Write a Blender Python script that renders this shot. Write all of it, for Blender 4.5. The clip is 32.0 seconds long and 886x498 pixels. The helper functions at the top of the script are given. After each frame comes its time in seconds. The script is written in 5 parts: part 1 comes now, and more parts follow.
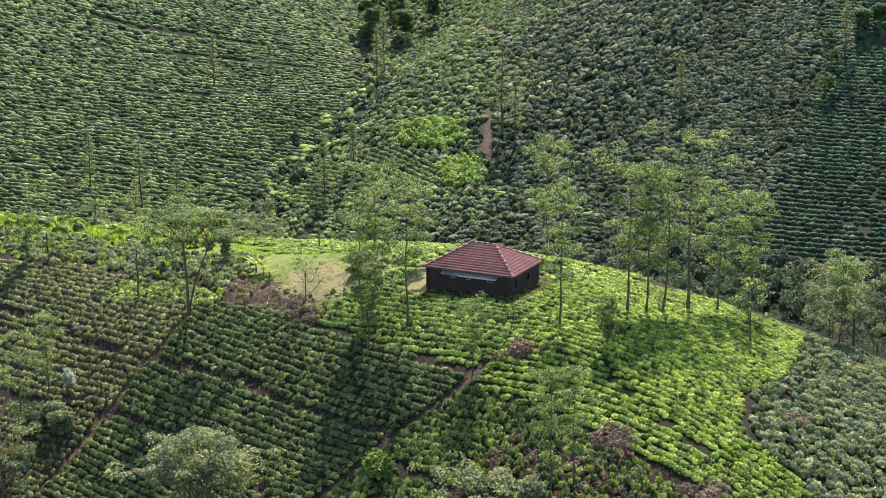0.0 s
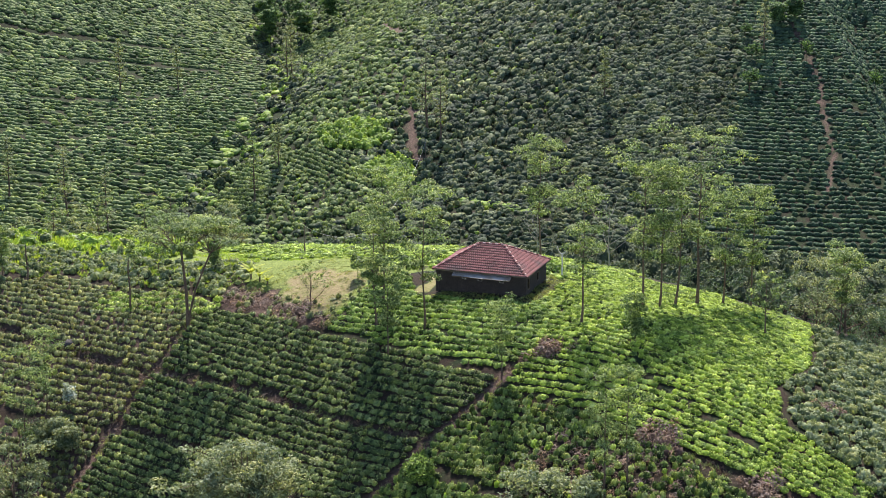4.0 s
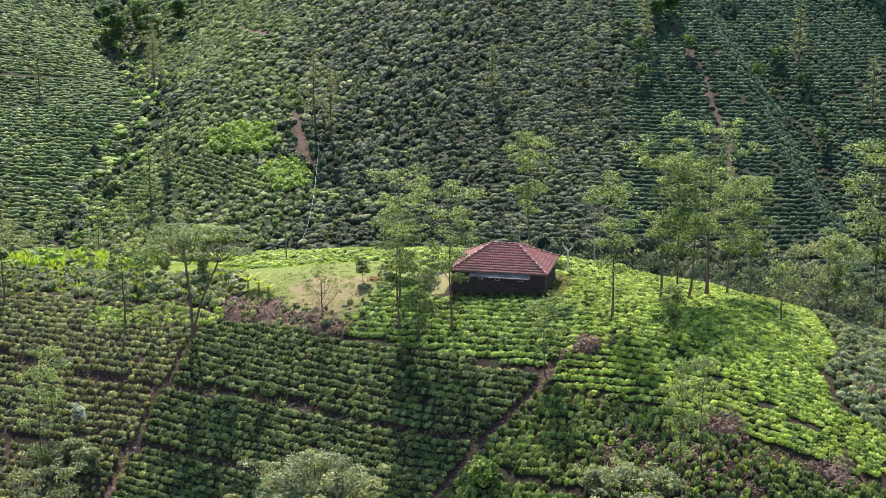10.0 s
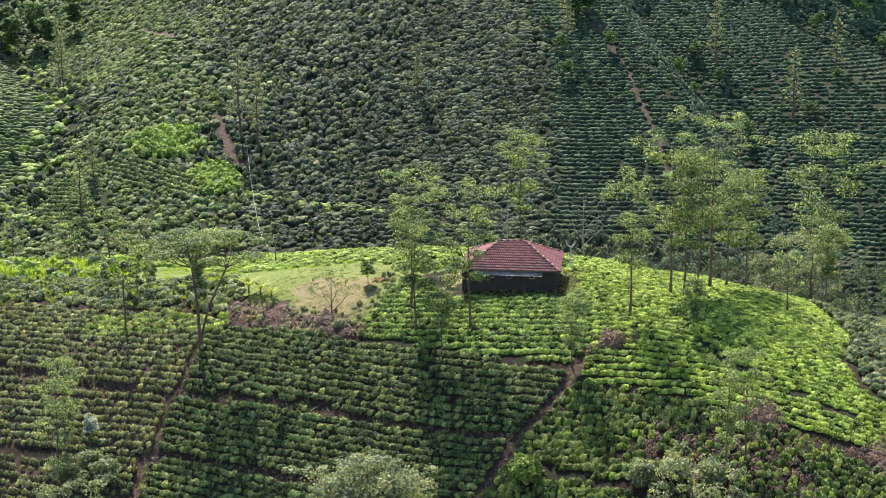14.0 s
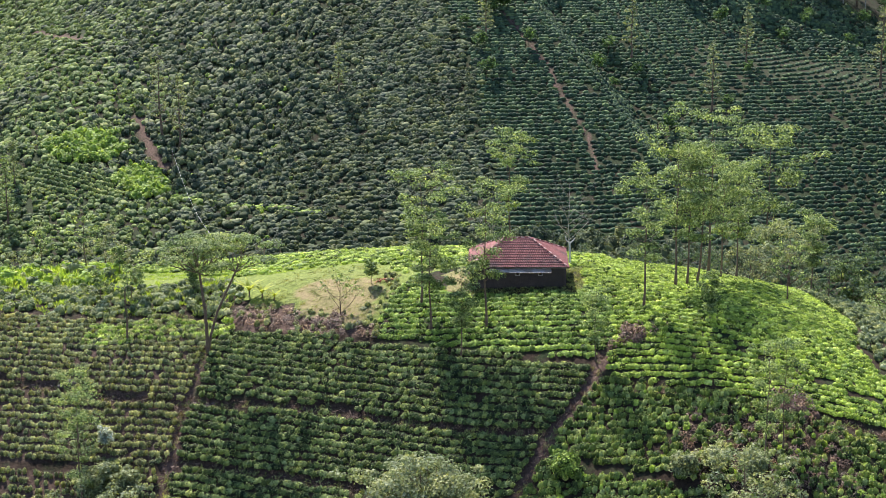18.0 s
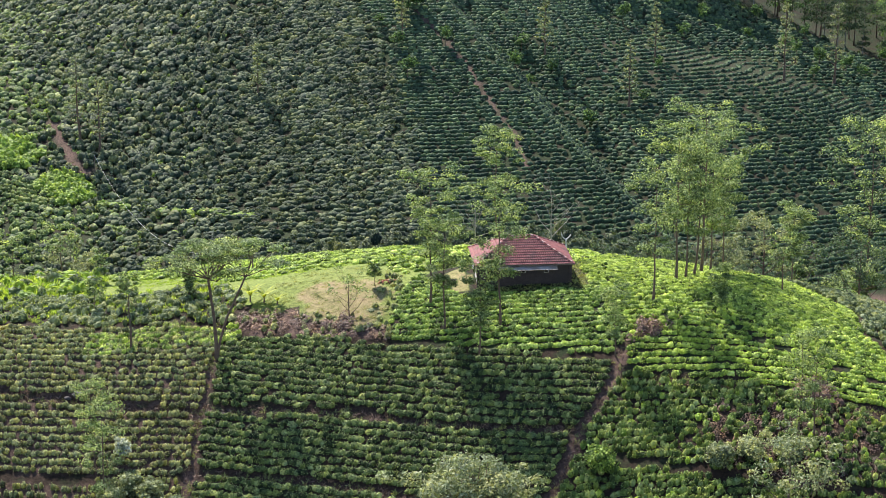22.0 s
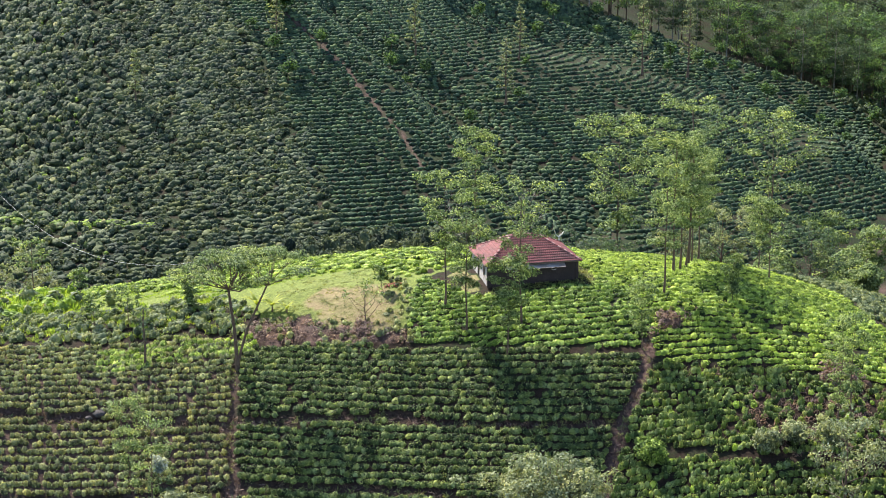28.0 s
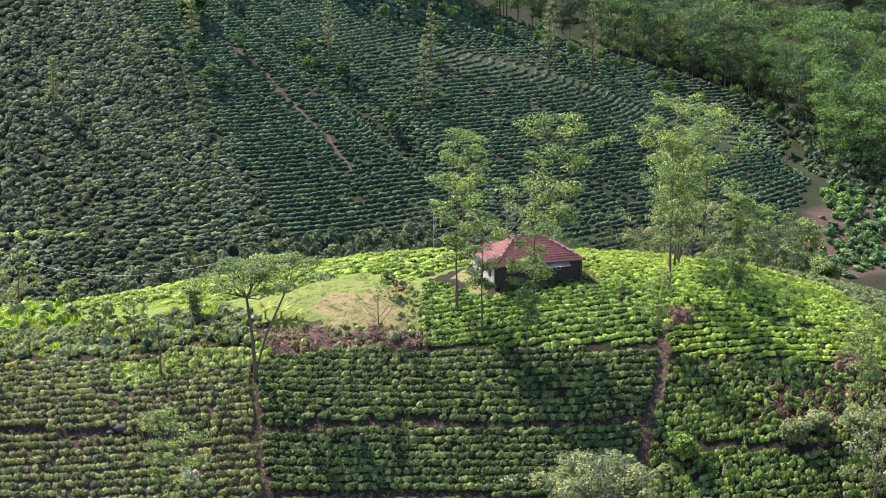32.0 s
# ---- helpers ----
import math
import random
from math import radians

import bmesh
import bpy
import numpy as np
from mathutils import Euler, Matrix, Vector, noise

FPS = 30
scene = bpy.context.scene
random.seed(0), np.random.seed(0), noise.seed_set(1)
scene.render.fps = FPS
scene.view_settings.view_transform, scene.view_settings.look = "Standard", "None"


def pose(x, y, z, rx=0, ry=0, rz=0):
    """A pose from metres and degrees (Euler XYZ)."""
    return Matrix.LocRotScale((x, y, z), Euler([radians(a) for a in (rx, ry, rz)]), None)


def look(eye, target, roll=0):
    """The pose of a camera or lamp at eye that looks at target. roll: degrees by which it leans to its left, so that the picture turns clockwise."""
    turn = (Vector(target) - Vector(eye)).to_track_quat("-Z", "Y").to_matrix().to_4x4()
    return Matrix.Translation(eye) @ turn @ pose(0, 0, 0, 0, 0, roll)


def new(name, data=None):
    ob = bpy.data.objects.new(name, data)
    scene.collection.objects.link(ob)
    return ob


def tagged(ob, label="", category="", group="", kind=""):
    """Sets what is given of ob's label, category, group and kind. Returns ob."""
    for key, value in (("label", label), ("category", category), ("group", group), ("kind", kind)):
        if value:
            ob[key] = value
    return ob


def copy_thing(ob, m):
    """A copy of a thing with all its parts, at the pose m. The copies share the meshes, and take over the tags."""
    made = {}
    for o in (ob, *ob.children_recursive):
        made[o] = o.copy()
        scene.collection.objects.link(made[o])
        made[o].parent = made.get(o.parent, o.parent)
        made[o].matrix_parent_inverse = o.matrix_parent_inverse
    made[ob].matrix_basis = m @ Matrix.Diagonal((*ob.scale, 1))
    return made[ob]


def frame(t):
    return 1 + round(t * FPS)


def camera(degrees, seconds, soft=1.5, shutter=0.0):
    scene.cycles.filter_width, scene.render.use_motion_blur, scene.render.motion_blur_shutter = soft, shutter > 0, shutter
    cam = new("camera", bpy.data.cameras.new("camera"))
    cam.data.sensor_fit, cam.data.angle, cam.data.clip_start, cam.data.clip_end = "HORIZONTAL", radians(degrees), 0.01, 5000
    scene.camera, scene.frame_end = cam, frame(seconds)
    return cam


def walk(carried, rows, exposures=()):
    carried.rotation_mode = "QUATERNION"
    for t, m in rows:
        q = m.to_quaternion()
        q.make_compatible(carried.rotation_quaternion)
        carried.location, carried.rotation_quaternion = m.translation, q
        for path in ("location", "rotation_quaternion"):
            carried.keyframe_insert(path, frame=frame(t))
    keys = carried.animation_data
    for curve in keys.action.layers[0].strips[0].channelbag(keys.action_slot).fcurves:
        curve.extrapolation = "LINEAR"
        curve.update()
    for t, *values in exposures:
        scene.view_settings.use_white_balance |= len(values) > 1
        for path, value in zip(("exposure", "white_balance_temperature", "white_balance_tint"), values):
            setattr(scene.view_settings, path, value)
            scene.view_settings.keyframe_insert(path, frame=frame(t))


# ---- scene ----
cam = camera(27.533, 32.0, soft=0.9)
PATH = [
    (0, pose(89.840, -191.189, 59.079, 75.4537, 0.1989, 26.4524)),
    (2, pose(79.821, -195.330, 59.257, 75.3974, 0.2684, 23.6289)),
    (4, pose(69.715, -199.001, 59.423, 75.3655, 0.3178, 20.8337)),
    (6, pose(59.536, -202.216, 59.524, 75.3462, 0.3471, 18.0631)),
    (8, pose(49.276, -204.983, 59.546, 75.3303, 0.3579, 15.3092)),
    (10, pose(38.901, -207.299, 59.534, 75.3125, 0.3546, 12.5582)),
    (12, pose(28.376, -209.161, 59.536, 75.2879, 0.3417, 9.7957)),
    (14, pose(17.715, -210.560, 59.566, 75.2550, 0.3217, 7.0111)),
    (16, pose(6.960, -211.446, 59.618, 75.2143, 0.2959, 4.1959)),
    (18, pose(-3.848, -211.825, 59.684, 75.1681, 0.2653, 1.3453)),
    (20, pose(-14.696, -211.700, 59.762, 75.1264, 0.2303, -1.5305)),
    (22, pose(-25.579, -211.088, 59.847, 75.1006, 0.1912, -4.4175)),
    (24, pose(-36.474, -209.992, 59.933, 75.0949, 0.1493, -7.3077)),
    (26, pose(-47.341, -208.386, 60.001, 75.1015, 0.1078, -10.2028)),
    (28, pose(-58.139, -206.243, 60.039, 75.1125, 0.0697, -13.1045)),
    (30, pose(-68.852, -203.529, 60.076, 75.1300, 0.0368, -16.0122)),
    (32, pose(-79.486, -200.208, 60.175, 75.1623, 0.0100, -18.9235)),
]
walk(cam, PATH, [(0.0, 1.36, 6500.0, 14.0), (12.0, 1.42, 6500.0, 14.0), (20.0, 1.50, 6500.0, 14.0), (32.0, 1.57, 6500.0, 14.0)])

# ---- light ----
SUN_AZ = radians(-19.0)      # from +y towards +x
SUN_EL = radians(46.0)
world = bpy.data.worlds.new("sky_world")
scene.world = world
world.use_nodes = True
wn = world.node_tree.nodes
sky = wn.new("ShaderNodeTexSky")
sky.sky_type, sky.sun_disc = "NISHITA", False
sky.sun_elevation, sky.sun_rotation = SUN_EL, SUN_AZ
sky.altitude = 1200.0
wn["Background"].inputs[1].default_value = 0.115
world.node_tree.links.new(sky.outputs[0], wn["Background"].inputs[0])
sun_data = bpy.data.lights.new("sun", "SUN")
sun_data.energy, sun_data.angle, sun_data.color = 5.0, radians(0.6), (1.0, 0.95, 0.86)
sun_dir = Vector((math.sin(SUN_AZ) * math.cos(SUN_EL), math.cos(SUN_AZ) * math.cos(SUN_EL), math.sin(SUN_EL)))
sun = new("sun", sun_data)
sun.matrix_world = look(sun_dir * 400, (0, 0, 0))


# ---- materials ----
def shader(name):
    m = bpy.data.materials.new(name)
    m.use_nodes = True
    nt = m.node_tree
    return m, nt, nt.nodes["Principled BSDF"], nt.nodes["Material Output"]


def noise_node(nt, scale, detail=4.0, rough=0.6, coord="Object"):
    tc = nt.nodes.new("ShaderNodeTexCoord")
    n = nt.nodes.new("ShaderNodeTexNoise")
    n.inputs["Scale"].default_value, n.inputs["Detail"].default_value, n.inputs["Roughness"].default_value = scale, detail, rough
    nt.links.new(tc.outputs[coord], n.inputs["Vector"])
    return n.outputs["Fac"]


def ramp(nt, fac, stops):
    r = nt.nodes.new("ShaderNodeValToRGB")
    el = r.color_ramp.elements
    while len(el) < len(stops):
        el.new(0.5)
    for e, (p, c) in zip(el, stops):
        e.position, e.color = p, (*c, 1.0)
    nt.links.new(fac, r.inputs[0])
    return r.outputs[0]


def mixc(nt, fac, a, b, mode="MIX"):
    n = nt.nodes.new("ShaderNodeMix")
    n.data_type, n.blend_type = "RGBA", mode
    for sock, v in ((n.inputs[0], fac), (n.inputs[6], a), (n.inputs[7], b)):
        if hasattr(v, "links"):
            nt.links.new(v, sock)
        else:
            sock.default_value = v if isinstance(v, float) else (*v, 1.0)
    return n.outputs[2]


def math_node(nt, op, a, b=0.0, clamp=False):
    n = nt.nodes.new("ShaderNodeMath")
    n.operation, n.use_clamp = op, clamp
    for sock, v in zip(n.inputs, (a, b)):
        if hasattr(v, "links"):
            nt.links.new(v, sock)
        else:
            sock.default_value = v
    return n.outputs[0]


def bump(nt, p, height, strength, distance):
    b = nt.nodes.new("ShaderNodeBump")
    b.inputs["Strength"].default_value, b.inputs["Distance"].default_value = strength, distance
    nt.links.new(height, b.inputs["Height"])
    nt.links.new(b.outputs[0], p.inputs["Normal"])


def leaf_mat(name, stops, patch=None, glow=0.35, rough=0.6, patch_scale=0.12, sheen=0.13, clump=0.9, vary=0.5, warm=(1.25, 1.12, 0.8), along_rows=1.0):
    """Foliage: colour by leaf cluster and by plant, patches at field scale, some light passing through."""
    m, nt, p, out = shader(name)
    geo = nt.nodes.new("ShaderNodeNewGeometry")
    col = ramp(nt, geo.outputs["Random Per Island"], stops)
    if vary:
        spot = noise_node(nt, clump, 2.0, 0.5)
        own = nt.nodes.new("ShaderNodeAttribute")
        own.attribute_name = "tone"
        # noise drawn out along x colours some hedge rows as lit, others not
        if along_rows != 1.0:
            mp = nt.nodes.new("ShaderNodeMapping")
            mp.inputs["Scale"].default_value = (along_rows, 1.0, 1.0)
            tex = spot.node
            nt.links.new(tex.inputs["Vector"].links[0].from_socket, mp.inputs["Vector"])
            nt.links.new(mp.outputs[0], tex.inputs["Vector"])
        spot = math_node(nt, "ADD", math_node(nt, "MULTIPLY", spot, 0.62), math_node(nt, "MULTIPLY_ADD", own.outputs["Fac"], 0.22))
        spot.node.inputs[1].links[0].from_node.inputs[2].default_value = 0.08
        c = ramp(nt, spot, [(0.34, (1.0 - vary, 1.0 - vary * 0.85, 1.0 - vary * 0.6)), (0.52, (1.0, 1.0, 1.0)), (0.68, tuple(1 + (w - 1) * vary * 2 for w in warm))])
        col = mixc(nt, 1.0, col, c, "MULTIPLY")
    if patch:
        f = noise_node(nt, patch_scale, 5.0, 0.65)
        f = math_node(nt, "MULTIPLY_ADD", f, 4.0)
        f.node.inputs[2].default_value = -1.65
        f.node.use_clamp = True
        col = mixc(nt, f, col, patch, "MULTIPLY")
    nt.links.new(col, p.inputs["Base Color"])
    p.inputs["Roughness"].default_value = rough
    p.inputs["Specular IOR Level"].default_value = sheen
    tr = nt.nodes.new("ShaderNodeBsdfTranslucent")
    through_leaf = mixc(nt, 1.0, col, (1.22, 1.2, 0.62), "MULTIPLY")
    nt.links.new(through_leaf, tr.inputs["Color"])
    mx = nt.nodes.new("ShaderNodeMixShader")
    mx.inputs[0].default_value = glow
    nt.links.new(p.outputs[0], mx.inputs[1])
    nt.links.new(tr.outputs[0], mx.inputs[2])
    nt.links.new(mx.outputs[0], out.inputs["Surface"])
    return m


def plain_mat(name, a, b, scale=3.0, rough=0.8, bump_s=0.4, bump_d=0.03, fine=14.0, metal=0.0, stain=None):
    """Two-scale mottled surface between colours a and b."""
    m, nt, p, out = shader(name)
    f1 = noise_node(nt, scale, 5.0, 0.65)
    f2 = noise_node(nt, scale * fine / 3.0, 4.0, 0.6)
    f = math_node(nt, "ADD", math_node(nt, "MULTIPLY", f1, 0.6), math_node(nt, "MULTIPLY", f2, 0.4))
    col = ramp(nt, f, [(0.36, a), (0.64, b)])
    if stain:
        s = ramp(nt, noise_node(nt, scale * 0.35, 6.0, 0.7), [(0.5, (0, 0, 0)), (0.66, (1, 1, 1))])
        col = mixc(nt, s, col, stain)
    nt.links.new(col, p.inputs["Base Color"])
    p.inputs["Roughness"].default_value, p.inputs["Metallic"].default_value = rough, metal
    p.inputs["Specular IOR Level"].default_value = 0.3
    bump(nt, p, f2, bump_s, bump_d)
    return m


DEEP = [(0.0, (0.016, 0.024, 0.010)), (0.4, (0.078, 0.114, 0.035)), (0.75, (0.178, 0.24, 0.068)), (1.0, (0.42, 0.48, 0.18))]
YOUNG = [(0.0, (0.034, 0.056, 0.012)), (0.35, (0.20, 0.30, 0.045)), (0.75, (0.45, 0.58, 0.095)), (1.0, (0.70, 0.80, 0.22))]
OLIVE = [(0.0, (0.075, 0.084, 0.042)), (0.4, (0.175, 0.205, 0.085)), (0.75, (0.30, 0.335, 0.14)), (1.0, (0.49, 0.52, 0.25))]
# bluish hill leaves: cloud shade and aerial haze put into the colour
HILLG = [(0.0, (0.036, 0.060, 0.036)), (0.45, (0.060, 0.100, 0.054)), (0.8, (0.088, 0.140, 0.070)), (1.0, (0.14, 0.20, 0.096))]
# lighter, yellower hill leaves: sunlight put into the colour
HILL_SUN_TINT = [(0.0, (0.074, 0.108, 0.046)), (0.45, (0.160, 0.218, 0.084)), (0.8, (0.25, 0.32, 0.118)), (1.0, (0.37, 0.42, 0.18))]
SILVER = [(0.0, (0.075, 0.100, 0.046)), (0.5, (0.175, 0.22, 0.10)), (0.85, (0.30, 0.34, 0.17)), (1.0, (0.48, 0.51, 0.30))]
CROWN = [(0.0, (0.044, 0.072, 0.028)), (0.5, (0.145, 0.215, 0.078)), (1.0, (0.42, 0.51, 0.25))]
MIXED = [(0.0, (0.030, 0.046, 0.016)), (0.4, (0.115, 0.170, 0.040)), (0.75, (0.22, 0.30, 0.072)), (1.0, (0.44, 0.50, 0.18))]
M_MIXED = leaf_mat("weedy_tea_leaves", MIXED, (0.68, 0.68, 0.64), clump=0.9, glow=0.22)
M_TEA = leaf_mat("tea_leaves", DEEP, (0.68, 0.72, 0.70), clump=1.3, glow=0.22)
M_FLUSH = leaf_mat("tea_flush_leaves", YOUNG, (0.72, 0.75, 0.68), glow=0.24, clump=1.1, warm=(1.1, 1.08, 0.85))
M_GREEN = leaf_mat("green_tea_leaves", [(0.0, (0.028, 0.048, 0.012)), (0.35, (0.13, 0.21, 0.040)), (0.75, (0.29, 0.41, 0.078)), (1.0, (0.54, 0.66, 0.19))], (0.66, 0.70, 0.64), glow=0.24, clump=1.1, warm=(1.14, 1.1, 0.85))
M_SPARSE = leaf_mat("sparse_tea_leaves", OLIVE, (0.85, 0.78, 0.68), clump=1.2)
# far-slope leaves, darker than the west: shade and haze in the colour
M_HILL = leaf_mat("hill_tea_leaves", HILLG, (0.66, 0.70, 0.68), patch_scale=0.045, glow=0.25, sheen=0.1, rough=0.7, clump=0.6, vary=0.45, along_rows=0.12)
# lifted, bluish tones paint distance haze into the leaf colour
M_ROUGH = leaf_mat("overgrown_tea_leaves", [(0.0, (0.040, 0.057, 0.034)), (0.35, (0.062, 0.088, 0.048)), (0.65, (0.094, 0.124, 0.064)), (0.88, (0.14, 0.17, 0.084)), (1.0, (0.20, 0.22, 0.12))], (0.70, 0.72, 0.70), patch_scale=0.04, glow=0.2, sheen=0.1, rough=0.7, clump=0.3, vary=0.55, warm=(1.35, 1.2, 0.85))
# leaf colour stands in for sun falling on the western slopes
M_HILL_SUN_TINT = leaf_mat("sun_tinted_hill_tea_leaves", HILL_SUN_TINT, (0.6, 0.66, 0.6), patch_scale=0.05, glow=0.35, sheen=0.1, rough=0.65, clump=0.35, vary=0.34, along_rows=0.2)
M_SHRUB = leaf_mat("shrub_leaves", SILVER, (0.75, 0.78, 0.7), glow=0.3, clump=0.7)
M_FERN = leaf_mat("fern_fronds", [(0.0, (0.12, 0.19, 0.035)), (0.5, (0.24, 0.36, 0.065)), (1.0, (0.40, 0.52, 0.12))], (0.7, 0.74, 0.66), glow=0.4, clump=0.6)
M_CROWN = leaf_mat("crown_leaves", CROWN, None, glow=0.5, clump=0.55, vary=0.45)
M_CROWN_DARK = leaf_mat("dark_crown_leaves", HILLG, None, glow=0.35, clump=0.4)
# wide ramp and clump noise paint lit clumps and dark hollows
M_FOREST = leaf_mat("forest_crown_leaves", [(0.0, (0.026, 0.052, 0.024)), (0.5, (0.085, 0.155, 0.058)), (1.0, (0.24, 0.37, 0.13))], None, glow=0.42, clump=0.3, vary=0.6, warm=(1.12, 1.14, 0.85))
M_PALE = leaf_mat("pale_crown_leaves", [(0.0, (0.10, 0.125, 0.06)), (0.5, (0.20, 0.235, 0.115)), (1.0, (0.38, 0.42, 0.24))], None, glow=0.35, clump=0.8)
M_GRASS = leaf_mat("grass_blades", [(0.0, (0.15, 0.24, 0.035)), (0.5, (0.30, 0.44, 0.07)), (1.0, (0.50, 0.62, 0.15))], (0.8, 0.8, 0.7), glow=0.4, clump=0.5)
M_STRAW = leaf_mat("straw_grass", [(0.0, (0.13, 0.16, 0.05)), (0.5, (0.22, 0.25, 0.09)), (1.0, (0.38, 0.39, 0.18))], None, glow=0.35)
M_DRY = leaf_mat("dry_brush", [(0.0, (0.075, 0.045, 0.034)), (0.5, (0.17, 0.105, 0.078)), (1.0, (0.28, 0.195, 0.145))], None, glow=0.15)
M_BARK = plain_mat("bark", (0.065, 0.042, 0.028), (0.16, 0.112, 0.076), 2.2, 0.9, 0.6, 0.03)
M_BARK_PALE = plain_mat("pale_bark", (0.17, 0.15, 0.12), (0.36, 0.33, 0.28), 2.0, 0.85, 0.4, 0.02, stain=(0.08, 0.07, 0.05))
M_WALL = plain_mat("weathered_block_wall", (0.026, 0.020, 0.018), (0.062, 0.046, 0.041), 1.1, 0.9, 0.5, 0.02, stain=(0.035, 0.028, 0.025))
M_PLASTER = plain_mat("whitewashed_plaster", (0.34, 0.31, 0.28), (0.52, 0.49, 0.45), 1.3, 0.9, 0.3, 0.01, stain=(0.2, 0.17, 0.14))
M_TILE = plain_mat("clay_roof_tile", (0.115, 0.032, 0.034), (0.235, 0.078, 0.072), 1.1, 0.8, 0.4, 0.015, stain=(0.075, 0.040, 0.040))
M_TILE_EDGE = plain_mat("faded_tile_edge", (0.24, 0.10, 0.09), (0.42, 0.23, 0.2), 4.0, 0.8, 0.3, 0.01)
M_MORTAR = plain_mat("ridge_mortar", (0.30, 0.16, 0.14), (0.50, 0.36, 0.32), 3.0, 0.85, 0.4, 0.02)
M_SHEET = plain_mat("corrugated_sheet", (0.20, 0.185, 0.175), (0.36, 0.34, 0.33), 0.8, 0.6, 0.1, 0.004, stain=(0.2, 0.15, 0.12))
# near-black: the room's shade put into the surface colour
M_DARK = plain_mat("interior_shade_tone", (0.012, 0.011, 0.010), (0.03, 0.027, 0.024), 2.0, 0.9, 0.2, 0.01)
M_WOOD = plain_mat("old_timber", (0.09, 0.065, 0.045), (0.20, 0.15, 0.105), 2.0, 0.85, 0.4, 0.01)
M_BONE = plain_mat("bleached_wood", (0.42, 0.40, 0.36), (0.62, 0.60, 0.55), 4.0, 0.8, 0.3, 0.01)
M_BRICK = plain_mat("broken_brick", (0.22, 0.065, 0.04), (0.36, 0.13, 0.09), 6.0, 0.9, 0.5, 0.02)
M_ROCK = plain_mat("grey_rock", (0.07, 0.05, 0.04), (0.17, 0.125, 0.10), 3.0, 0.9, 0.7, 0.05)
M_BASALT = plain_mat("dark_weathered_rock", (0.03, 0.026, 0.024), (0.085, 0.075, 0.07), 3.0, 0.9, 0.7, 0.05)
M_WHITE = leaf_mat("white_variegated_leaves", [(0.0, (0.20, 0.24, 0.16)), (0.5, (0.42, 0.46, 0.36)), (1.0, (0.66, 0.68, 0.58))], None, glow=0.25)
M_SOIL = plain_mat("bare_red_soil", (0.045, 0.026, 0.019), (0.11, 0.066, 0.048), 1.3, 0.95, 0.8, 0.06)
M_CABLE = plain_mat("white_cable", (0.5, 0.5, 0.48), (0.65, 0.65, 0.62), 2.0, 0.6, 0.0, 0.001)

# ---- lie of the land: spot heights on two coarse grids ----
KNOLL_X, KNOLL_Y = (-125.0, 25.0), (-75.0, 15.0)
KNOLL = [
    [-45.6, -46.3, -46.6, -47.2, -47.2, -44.0, -40.7, -40.2, -39.7, -39.2],
    [-32.3, -31.1, -31.0, -31.6, -31.1, -27.5, -23.2, -22.9, -24.7, -28.3],
    [-24.0, -23.3, -23.6, -24.4, -22.6, -17.5, -11.0, -11.9, -17.0, -23.1],
    [-18.4, -18.5, -19.5, -21.0, -17.4, -11.3, -4.1, -6.8, -14.6, -22.4],
    [-11.7, -11.4, -11.4, -11.4, -6.7, -0.3, 0.7, -5.6, -14.5, -23.8],
    [-7.0, -5.8, -4.7, -3.4, -0.3, 1.2, -1.1, -6.7, -16.6, -26.7],
    [-6.7, -5.0, -5.6, -5.9, -1.3, 0.1, -2.9, -8.2, -19.1, -29.5],
    [-12.2, -8.1, -7.0, -6.4, -4.0, -3.4, -7.4, -13.8, -23.0, -32.1],
    [-25.3, -20.9, -17.3, -13.2, -10.9, -13.3, -18.3, -24.4, -29.9, -35.8],
    [-43.4, -40.5, -37.5, -33.6, -30.8, -34.0, -36.3, -37.9, -38.2, -40.3],
]
HILL_X, HILL_Y = (-240.0, 40.0), (60.0, 45.0)
HILL = [
    [-47, -45, -41, -38, -38, -38, -41, -38, -38, -37, -39, -42, -41],
    [-1, -19, -28, -30, -31, -28, -25, -28, -40, -48, -44, -39, -29],
    [20, -6, -24, -18, -22, -26, -10, -22, -23, -30, -38, -34, -15],
    [30, -1, -24, -2, -5, 0, 10, -9, -2, -27, -43, -33, -4],
    [41, 10, -18, -12, 5, 24, 25, 0, -17, -16, -26, -34, -1],
    [49, 8, -20, -1, 33, 54, 50, 26, 0, -16, -36, -38, 2],
    [59, 28, 11, 27, 61, 84, 79, 54, 15, -16, -20, -14, 19],
]


def spline(u):
    u = np.abs(u)
    return np.where(u < 1, 2 / 3 - u * u + u ** 3 / 2, np.where(u < 2, (2 - u) ** 3 / 6, 0))


def surface(x, y, grid, ax, ay):
    grid = np.array(grid)
    u = np.clip((x - ax[0]) / ax[1], 0, grid.shape[1] - 1)
    v = np.clip((y - ay[0]) / ay[1], 0, grid.shape[0] - 1)
    z = np.zeros_like(u)
    for j in range(grid.shape[0]):
        bv = spline(v - j)
        for i in range(grid.shape[1]):
            z += grid[j, i] * bv * spline(u - i)
    return z


def smooth(a, b, x):
    t = np.clip((x - a) / (b - a), 0, 1)
    return t * t * (3 - 2 * t)


def inside(poly, x, y):
    """Which plan points lie in the polygon."""
    hit = np.zeros(x.shape, bool)
    n = len(poly)
    for i in range(n):
        (x0, y0), (x1, y1) = poly[i], poly[(i + 1) % n]
        if y0 == y1:
            continue
        c = ((y0 > y) != (y1 > y)) & (x < (x1 - x0) * (y - y0) / (y1 - y0) + x0)
        hit ^= c
    return hit


